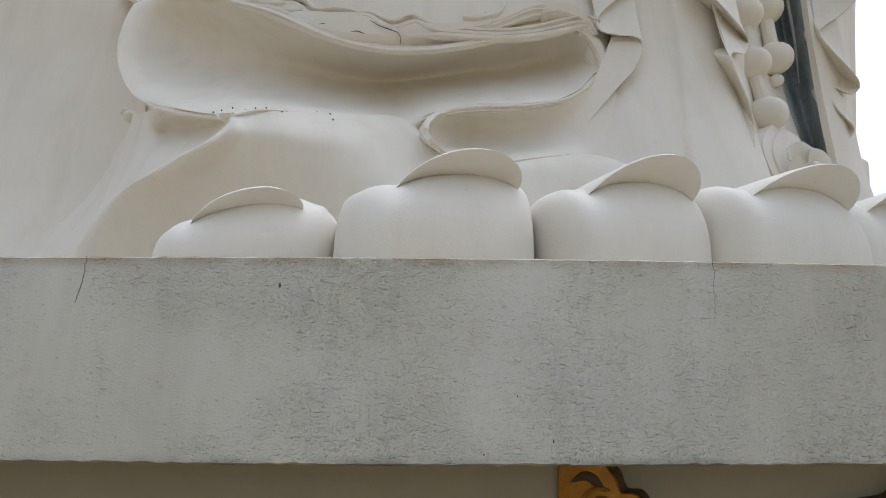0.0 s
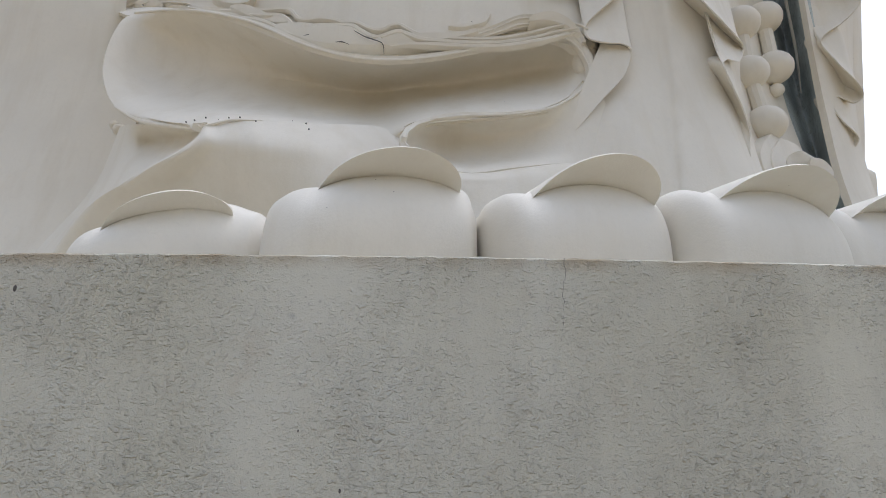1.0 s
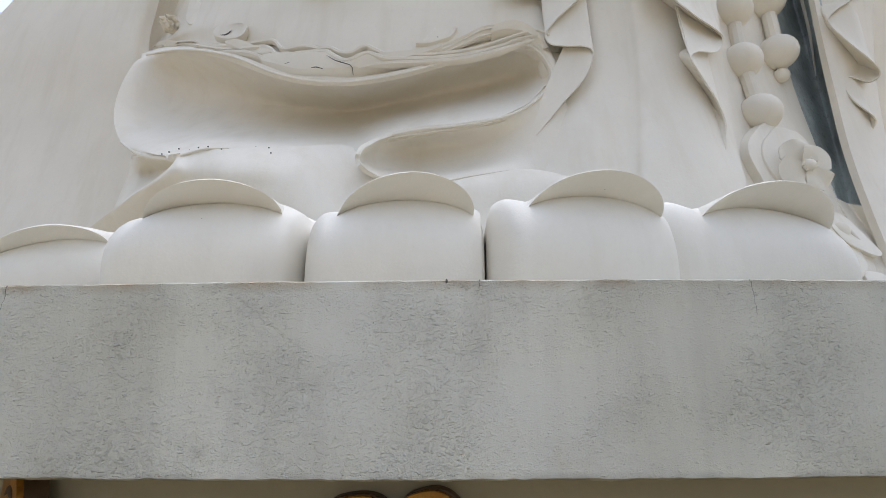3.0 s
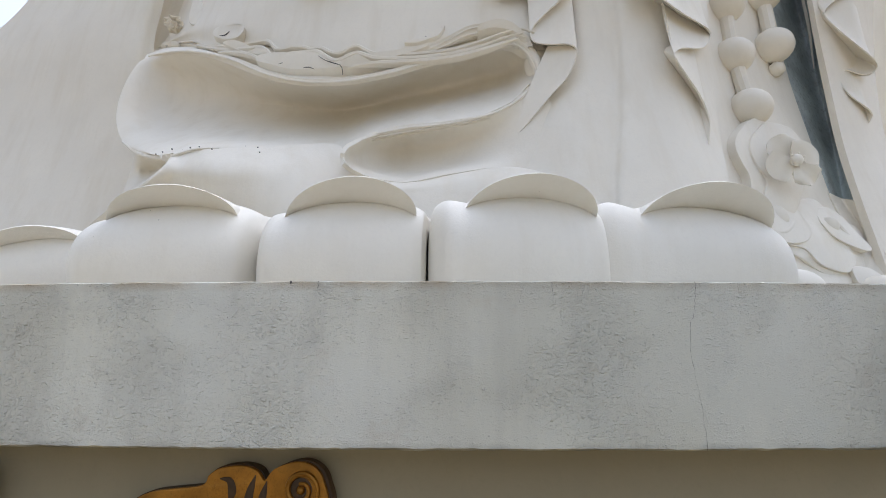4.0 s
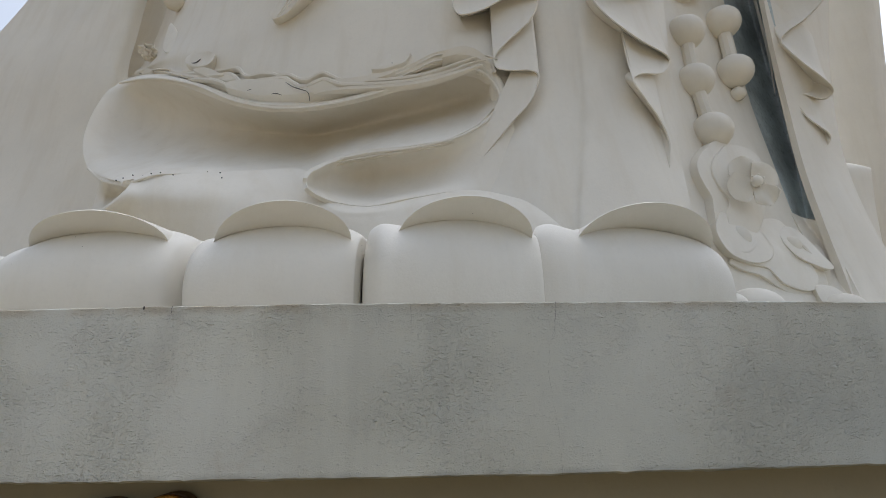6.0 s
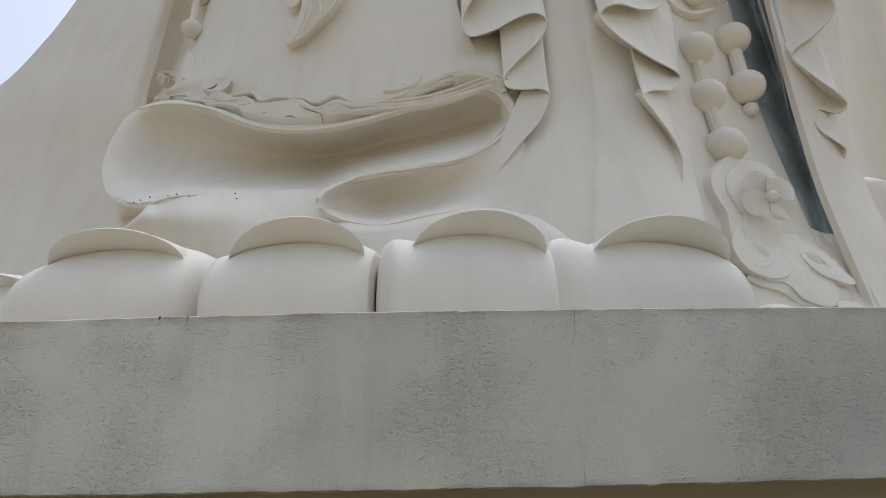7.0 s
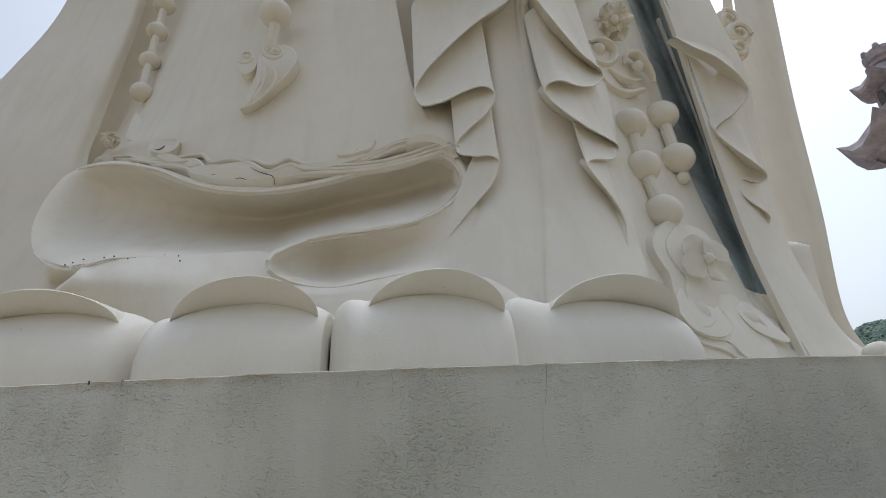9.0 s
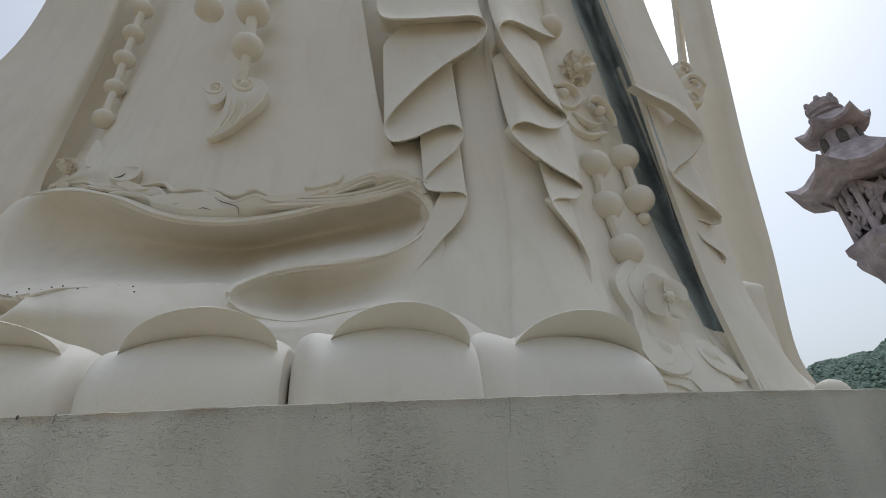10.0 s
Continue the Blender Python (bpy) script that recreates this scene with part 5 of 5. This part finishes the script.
for outline in curves(
    [(11.80, 14.63, 6.60), (11.42, 14.23, 6.04), (11.41, 14.03, 5.52), (11.72, 14.10, 5.14), (12.44, 14.48, 5.00), (13.10, 14.87, 5.16), (13.43, 15.14, 5.52), (13.40, 15.31, 5.95), (13.30, 15.48, 6.30), (12.93, 15.37, 6.52), (12.36, 14.98, 6.48), (12.09, 14.84, 6.60)],
    [(14.11, 15.87, 6.30), (14.49, 16.15, 6.55), (14.85, 16.32, 6.55), (15.16, 16.33, 6.26), (15.26, 15.94, 5.62), (15.57, 15.93, 5.16), (15.33, 15.79, 5.03), (14.83, 15.64, 5.16), (14.27, 15.48, 5.41), (14.01, 15.51, 5.81)],
    [(11.77, 14.27, 5.38), (13.15, 15.58, 6.50), (14.41, 16.29, 6.85), (14.66, 15.91, 5.89), (14.83, 15.68, 4.99), (14.81, 15.59, 4.65), (14.54, 15.41, 4.36), (14.22, 15.27, 4.29), (13.75, 15.10, 4.37), (13.36, 14.93, 4.52), (12.99, 14.84, 4.91), (12.24, 14.45, 5.01)],
    [(11.66, 14.26, 5.05), (12.72, 14.99, 5.55), (14.45, 15.78, 5.42), (15.23, 16.01, 5.09), (15.28, 15.92, 4.71), (15.13, 15.77, 4.32), (14.79, 15.58, 4.08), (14.24, 15.36, 4.07), (13.47, 15.08, 4.27), (12.73, 14.77, 4.67), (12.00, 14.40, 4.80)],
    [(11.67, 14.57, 5.46), (13.15, 15.66, 6.16), (15.34, 16.47, 5.87), (15.72, 16.35, 4.94), (16.13, 16.23, 4.32), (16.40, 16.12, 4.01), (16.31, 16.09, 3.66), (14.78, 15.74, 3.64), (13.06, 14.98, 3.56), (11.18, 13.95, 3.45), (11.18, 14.08, 4.42)],
    [(14.57, 15.41, 4.46), (15.22, 15.65, 4.46), (15.63, 15.62, 4.09), (15.85, 15.55, 3.73), (15.14, 15.46, 3.73), (14.57, 15.28, 3.97)],
):
    st.plate(outline, (0.03, -0.24, 0.0), 1.0, 0.05)
for path, radii in curves(([(12.24, 14.68, 6.28), (12.78, 15.06, 6.39), (13.04, 15.09, 6.13), (12.80, 14.69, 5.66), (12.25, 14.26, 5.32), (11.66, 13.92, 5.33)], [0.02, 0.06, 0.12, 0.11, 0.03]), ([(13.98, 15.55, 6.13), (14.28, 15.79, 6.33), (14.65, 15.95, 6.31), (14.80, 15.68, 5.85), (15.06, 15.55, 5.27), (15.18, 15.53, 5.04)], [0.03, 0.07, 0.08, 0.06, 0.02])):
    st.tube(even(path, 30), radii, 10, ((0.2, -1, 0), 0.8))
for x, y, z, r in [(12.34, 14.58, 5.86, 0.36), (14.47, 15.61, 5.88, 0.27)]:
    st.ball((x, y, z), r, (1, 0.5, 1))
st.plate([(-9.31, 19.20, 18.47), (-9.32, 19.00, 17.70), (-9.08, 18.60, 16.57), (-8.49, 18.30, 16.17), (-8.47, 18.70, 17.27)], (0.0, -0.3, 0.0))
for i, (x, y, z, r) in enumerate([(27.24, 26.50, 29.85, 1.12), (27.03, 26.60, 31.49, 0.97), (26.74, 26.40, 28.46, 0.93)]):
    st.curl((x, y, z), r, spin=i * 1.3, hand=1 if i % 2 else -1)
for x, y, z, r in [(11.36, 12.60, 3.44, 0.65), (10.37, 11.80, 3.41, 0.40), (15.27, 15.20, 3.76, 0.57), (14.33, 15.11, 3.66, 0.3)]:
    st.ball((x, y, z), r, (1.1, 0.9, 0.8))
for x, y, z, r in [(18.56, 16.00, 4.57, 0.41)]:
    st.ball((x, y, z), r, (1.4, 1, 1))
# raised wave bands along the hem
for path, w in curves(([(-6.23, 15.74, 13.34), (-4.58, 14.63, 12.50), (-3.80, 14.31, 12.33), (-3.37, 14.14, 12.25), (-3.12, 14.04, 12.10), (-2.89, 13.94, 11.80), (-2.59, 13.80, 11.65), (-2.17, 13.63, 11.60), (-1.72, 13.46, 11.44), (-1.45, 13.35, 11.29), (-1.05, 13.17, 11.17), (-0.66, 13.00, 10.88), (-0.32, 12.92, 10.80), (-0.09, 12.89, 10.93), (0.15, 12.88, 10.97), (0.41, 12.85, 10.81), (0.71, 12.81, 10.64), (1.20, 12.77, 10.57), (2.06, 12.72, 10.51), (2.91, 12.65, 10.53), (3.75, 12.59, 10.71), (4.50, 12.49, 10.91), (4.99, 12.39, 10.96), (5.35, 12.31, 10.76)], 0.075), ([(-5.93, 15.48, 13.01), (-4.23, 14.40, 12.19), (-3.55, 14.15, 12.02), (-3.24, 14.02, 11.80), (-3.00, 13.93, 11.53), (-2.62, 13.74, 11.34), (-2.16, 13.55, 11.30), (-1.66, 13.36, 11.18), (-1.18, 13.15, 11.04), (-0.87, 13.02, 10.78), (-0.56, 12.89, 10.54), (-0.30, 12.82, 10.51), (-0.05, 12.79, 10.61), (0.19, 12.78, 10.67), (0.45, 12.75, 10.55), (0.74, 12.71, 10.42), (1.23, 12.67, 10.35), (2.17, 12.61, 10.30), (3.01, 12.55, 10.33), (3.84, 12.48, 10.48), (4.54, 12.38, 10.69), (5.03, 12.28, 10.74)], 0.085), ([(-0.07, 12.69, 10.17), (0.38, 12.66, 10.22), (1.08, 12.58, 10.17), (2.10, 12.52, 10.13), (3.02, 12.45, 10.15), (3.84, 12.38, 10.28), (4.54, 12.28, 10.45), (4.92, 12.20, 10.52)], 0.085), ([(-5.66, 15.23, 12.71), (-4.44, 14.45, 12.08), (-3.91, 14.23, 11.82), (-3.40, 14.04, 11.49), (-3.02, 13.88, 11.27)], 0.070)):
    st.tube(even(path, 150), [w * 0.3, w, w, w, w, w * 0.3], 8, ((0, -1, 0.35), 1.5))
# carved hem: two stepped ribbons with wavy edges, cloud plaques on them, and a dark-coloured gap
for ribbon in (TERRACE, STEP):
    st.sheet(np.stack([spline(r, 170) for r in ribbon]), 0.1)
    # Dark line along the groove: dirt plus the undercut's shade, put in colour
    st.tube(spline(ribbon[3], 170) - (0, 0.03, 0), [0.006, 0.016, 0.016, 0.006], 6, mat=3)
for outline in curves([(-3.60, 14.21, 11.47), (-3.45, 14.15, 11.53), (-2.89, 13.94, 11.44), (-2.42, 13.75, 11.29), (-2.19, 13.65, 11.15), (-1.98, 13.58, 11.19), (-1.46, 13.38, 11.08), (-1.00, 13.19, 10.87), (-0.77, 13.08, 10.62), (-0.35, 12.93, 10.37), (-0.33, 12.94, 10.15), (-1.13, 13.25, 10.31), (-2.20, 13.67, 10.64), (-2.92, 13.98, 11.03), (-3.52, 14.21, 11.33)], [(-0.28, 12.94, 10.15), (-0.27, 12.93, 10.40), (-0.01, 12.92, 10.59), (0.35, 12.89, 10.52), (0.96, 12.85, 10.52), (1.63, 12.81, 10.55), (2.32, 12.78, 10.66), (2.22, 12.82, 10.57), (1.61, 12.86, 10.41), (0.97, 12.89, 10.28), (0.38, 12.91, 10.17)], [(-5.34, 15.10, 12.76), (-4.86, 14.81, 12.63), (-4.35, 14.57, 12.35), (-3.89, 14.36, 12.01), (-3.48, 14.19, 11.81), (-3.16, 14.08, 11.65), (-3.33, 14.15, 11.57), (-3.75, 14.34, 11.71), (-4.36, 14.60, 12.02), (-4.84, 14.82, 12.35)], [(3.75, 12.71, 10.95), (3.89, 12.66, 11.15), (4.35, 12.61, 11.23), (4.66, 12.56, 11.10), (4.92, 12.52, 10.87), (5.15, 12.54, 10.56), (5.02, 12.58, 10.59), (4.75, 12.61, 10.82), (4.34, 12.68, 10.98), (4.02, 12.72, 11.00)], [(-10.95, 19.46, 16.03), (-10.40, 19.02, 15.85), (-9.51, 18.34, 15.36), (-9.03, 17.98, 14.97), (-9.51, 18.37, 15.15), (-10.29, 18.97, 15.57)]):
    st.plate(outline, (0.0, -0.2, 0.12), 0.4, 0.015)
for outline in curves([(-6.52, 16.26, 14.12), (-6.44, 16.24, 14.37), (-5.84, 15.81, 14.18), (-5.03, 15.21, 13.75), (-4.62, 15.02, 13.47), (-4.65, 14.99, 13.17), (-4.97, 15.10, 13.06), (-5.76, 15.67, 13.48)], [(1.55, 13.10, 11.10), (1.76, 13.10, 11.18), (1.91, 13.11, 11.36), (2.04, 13.12, 11.54), (2.13, 13.12, 11.60), (2.17, 13.09, 11.40), (2.42, 13.05, 11.37), (2.77, 13.04, 11.60), (2.61, 13.02, 11.25), (2.26, 13.05, 11.13), (1.91, 13.07, 11.05)]):
    st.plate(outline, (0.0, -0.12, 0.05), 0.4, 0.12)
# Dark bars painted where the carved slots and the gap lie in shade
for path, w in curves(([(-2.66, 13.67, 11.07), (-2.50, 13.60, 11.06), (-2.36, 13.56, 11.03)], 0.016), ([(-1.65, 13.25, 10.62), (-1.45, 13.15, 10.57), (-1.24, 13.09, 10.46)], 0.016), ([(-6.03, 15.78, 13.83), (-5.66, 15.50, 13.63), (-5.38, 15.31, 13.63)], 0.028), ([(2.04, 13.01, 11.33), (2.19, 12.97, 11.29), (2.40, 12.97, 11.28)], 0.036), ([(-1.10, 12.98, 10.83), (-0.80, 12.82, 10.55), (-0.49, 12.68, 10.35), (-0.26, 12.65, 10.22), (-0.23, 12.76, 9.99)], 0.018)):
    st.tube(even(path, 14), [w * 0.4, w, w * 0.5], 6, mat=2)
for x, y, z, r in [(-10.98, 18.80, 11.24, 0.26), (-9.86, 17.55, 9.87, 0.16), (-9.53, 17.33, 9.59, 0.22)]:
    st.ball((x, y, z), r)
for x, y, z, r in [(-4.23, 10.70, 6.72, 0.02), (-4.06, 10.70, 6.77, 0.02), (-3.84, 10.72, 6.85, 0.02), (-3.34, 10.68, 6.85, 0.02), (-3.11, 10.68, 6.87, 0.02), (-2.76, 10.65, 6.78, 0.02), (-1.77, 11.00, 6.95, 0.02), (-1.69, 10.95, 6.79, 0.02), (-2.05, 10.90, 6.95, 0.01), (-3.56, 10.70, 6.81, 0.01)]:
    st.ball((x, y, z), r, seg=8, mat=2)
st.ball((5.52, 12.98, 10.15), 0.42, (1, 0.8, 1.3))
st.ball((5.50, 12.95, 10.71), 0.36, (1, 0.7, 1.5))
# rounded band round the closed end of the hollow fold
st.tube(even(np.array([(3.60, 12.68, 10.72), (4.10, 12.66, 10.83), (4.65, 12.66, 10.85), (5.10, 12.66, 10.60), (5.38, 12.64, 10.10), (5.46, 12.62, 9.60), (5.28, 12.58, 9.05), (4.95, 12.55, 8.65)]), 50), [0.04, 0.13, 0.16, 0.17, 0.14, 0.02], 12)
# rolled rim where the hollow fold meets the skirt
st.tube(even(np.array([(-7.59, 13.70, 8.57), (-6.51, 13.0, 7.85), (-4.9, 11.6, 7.04), (-3.97, 10.82, 6.67), (-3.64, 10.74, 6.73), (-3.25, 10.76, 6.84), (-2.67, 10.82, 6.88)]), 60), [0.03, 0.06, 0.06, 0.05, 0.01], 8)
# solid core that carries the figure on the plinth
core = surface([[(4.5 + r * math.cos(t), 19.5 + 0.75 * r * math.sin(t), z) for t in np.linspace(0, 2 * math.pi, 25)] for r, z in ((9, 1.9), (8.5, 4), (7, 9), (6, 16), (5, 26))], 60, 20)
st.sheet(core)
statue = tagged(st.build("statue", [PAINT, GREY, CRACK_AND_SHADE, GROOVE_DIRT_SHADE], sharp=33), "colossal cream-painted robed statue with carved folds, beads and blossoms", "statue")

# ---------------------------------------------------------------- stone lantern
lan = tagged(new("stone_lantern"), "weathered purple-grey stone lantern with curved hexagonal roofs", "lantern")
lan.location = (10.31, 4.69, TOP)


def rings(name, prof, sides, mat, parent, lift=0.0, label=""):
    """A many-sided turned piece from (radius, height) rings; lift raises the corners of the widest rings."""
    f = Form()
    n = sides * 4
    v = []
    for r, z, up in prof:
        for j in range(n):
            t = 2 * math.pi * j / n
            a = (t % (2 * math.pi / sides)) - math.pi / sides
            k = math.cos(math.pi / sides) / math.cos(a) if sides < 20 else 1
            c = abs(a) / (math.pi / sides)
            v.append((r * k * math.cos(t) * (1 + 0.06 * up * c ** 3), r * k * math.sin(t) * (1 + 0.06 * up * c ** 3), z + up * c ** 2.5))
    fc = [(i * n + j, i * n + (j + 1) % n, (i + 1) * n + (j + 1) % n, (i + 1) * n + j) for i in range(len(prof) - 1) for j in range(n)]
    fc += [tuple(range(n))[::-1], tuple(range((len(prof) - 1) * n, len(prof) * n))]
    f.add(v, fc)
    ob = f.build(name, [mat], parent, sharp=35)
    if label:
        ob["label"] = label
    return ob


rng = random.Random(7)
lan.rotation_euler, lan.scale = (0, 0, radians(20)), (0.62, 0.62, 0.975)
rings("base", [(1.0, 0, 0), (1.0, 0.2, 0), (0.6, 0.4, 0)], 6, STONE, lan)
rings("post", [(0.42, 0.4, 0), (0.38, 1.5, 0)], 24, STONE, lan)
rings("bowl", [(0.37, 1.5, 0), (0.56, 1.8, 0), (0.73, 1.92, 0.03), (0.77, 1.98, 0.05), (0.73, 2.03, 0.05), (0.82, 2.1, 0.06), (0.83, 2.18, 0.07), (0.75, 2.24, 0.04), (0.68, 2.3, 0)], 6, STONE, lan)
# Solid core, its dark colour standing in for the shade inside the firebox
rings("firebox", [(0.4, 2.28, 0), (0.4, 3.02, 0)], 6, CRACK_AND_SHADE, lan, label="solid firebox core, shade of its hollow put in the colour")
rings("roof", [(0.62, 2.99, 0), (0.82, 2.99, 0.02), (0.84, 2.95, 0.02), (0.91, 2.95, 0.03), (0.95, 3.0, 0.05), (1.12, 3.0, 0.12), (1.27, 3.02, 0.24), (1.3, 3.06, 0.26), (1.1, 3.13, 0.15), (0.95, 3.24, 0.07),
              (0.72, 3.42, 0.03), (0.6, 3.5, 0.02), (0.58, 3.56, 0)], 6, STONE, lan)
rings("upper_box", [(0.42, 3.60, 0), (0.38, 3.89, 0)], 6, STONE, lan)
rings("upper_roof", [(0.4, 3.87, 0), (0.58, 3.86, 0.05), (0.68, 3.88, 0.13), (0.70, 3.93, 0.15), (0.5, 4.02, 0.06), (0.36, 4.14, 0.02), (0.3, 4.19, 0)], 6, STONE, lan)
rings("finial", [(0.2, 4.17, 0), (0.33, 4.20, 0), (0.34, 4.24, 0), (0.24, 4.27, 0), (0.3, 4.31, 0), (0.31, 4.38, 0), (0.22, 4.47, 0), (0.08, 4.51, 0)], 24, STONE, lan)
for k in range(6):
    t = radians(60 * k)
    f = Form()
    f.tube(spline([(0.58 * math.cos(t), 0.58 * math.sin(t), z) for z in (2.26, 2.65, 3.04)], 4), [0.07, 0.055, 0.07], 8)
    f.build("corner_post", [STONE], lan)
    t += radians(30)
    f = Form()
    c, e = Vector((math.cos(t), math.sin(t), 0)), Vector((-math.sin(t), math.cos(t), 0))
    # Raised arched plate, coloured dark for the shade inside an opening
    arch = [c * 0.385 + e * x + Vector((0, 0, z)) for x, z in ((-0.09, 3.62), (0.09, 3.62), (0.09, 3.75), (0.06, 3.81), (0, 3.83), (-0.06, 3.81), (-0.09, 3.75))]
    f.add(arch + [p - c * 0.12 for p in arch], [tuple(range(7))] + [(i, (i + 1) % 7, 7 + (i + 1) % 7, 7 + i) for i in range(7)])
    f.build("dark_window_plate", [CRACK_AND_SHADE], lan)["label"] = "arched plate coloured dark for the shade of an opening"
    f = Form()
    for i in range(11):
        x0, x1, z0 = rng.uniform(-0.24, 0.24), rng.uniform(-0.24, 0.24), rng.uniform(2.3, 2.8)
        bend = [c * (0.47 + rng.uniform(-0.03, 0.03)) + e * (x0 + (x1 - x0) * q + 0.06 * math.sin(9 * q + i)) + Vector((0, 0, min(3.0, z0 + 0.28 * q))) for q in (0, 0.33, 0.66, 1)]
        f.tube(spline(bend, 9), [0.02, 0.05, 0.045, 0.02], 6)
    for i in range(9):
        f.ball(c * 0.48 + e * rng.uniform(-0.24, 0.24) + Vector((0, 0, rng.uniform(2.33, 2.95))), rng.uniform(0.03, 0.06), (1, 1, 1.3), 8)
    f.build("carved_panel", [STONE], lan)
    f = Form()
    for i in range(3):
        u = radians(60 * k + 20 * i)
        f.ball((0.26 * math.cos(u), 0.26 * math.sin(u), 4.38 + 0.06 * (i % 2)), 0.065, (1, 1, 1.1), 8)
    f.build("finial_bud", [STONE], lan)

# ---------------------------------------------------------------- wooded hill
hill = Form()
rng = random.Random(5)


def crest(x):
    return 73 + 0.33 * (x - 255) + 8 * noise.noise((x * 0.014, 0, 3)) + 4 * noise.noise((x * 0.05, 0, 7))


hx = np.linspace(120, 640, 80)
g = np.array([[(x, 200 + 110 * q, max(-2.0, (crest(x) - 5) * math.sin(q * math.pi / 2))) for x in hx] for q in np.linspace(0, 1, 16)])
hill.sheet(g)
tagged(hill.build("hill", [HAZED_LEAF]), "distant wooded green hillside, haze mixed into its colour", "hill", kind="structure")
woods = Form()
for i in range(9000):
    x, q = rng.uniform(190, 420), rng.uniform(0.25, 1.0) ** 0.6
    r = rng.uniform(0.7, 2.1)
    c = (x, 200 + 110 * q, max(0.0, (crest(x) - 5) * math.sin(q * math.pi / 2)) + r * 0.55)
    v, k = [], rng.random() * 6
    for lat, n in ((-0.5, 5), (0.1, 7), (0.65, 5)):
        for j in range(7):
            t = 2 * math.pi * j / 7 + k + lat
            w = r * math.cos(lat * 1.4) * rng.uniform(0.7, 1.25)
            v.append((c[0] + w * math.cos(t), c[1] + w * math.sin(t), c[2] + r * lat * rng.uniform(0.8, 1.3)))
    v.append((c[0], c[1], c[2] + r * rng.uniform(0.8, 1.2)))
    f = [(a * 7 + j, a * 7 + (j + 1) % 7, a * 7 + 7 + (j + 1) % 7, a * 7 + 7 + j) for a in range(2) for j in range(7)] + [(14 + j, 14 + (j + 1) % 7, 21) for j in range(7)]
    woods.add(v, f)
tagged(woods.build("woods", [HAZED_LEAF], sharp=20), "dense broadleaf trees covering the distant hillside", "trees", kind="stuff")
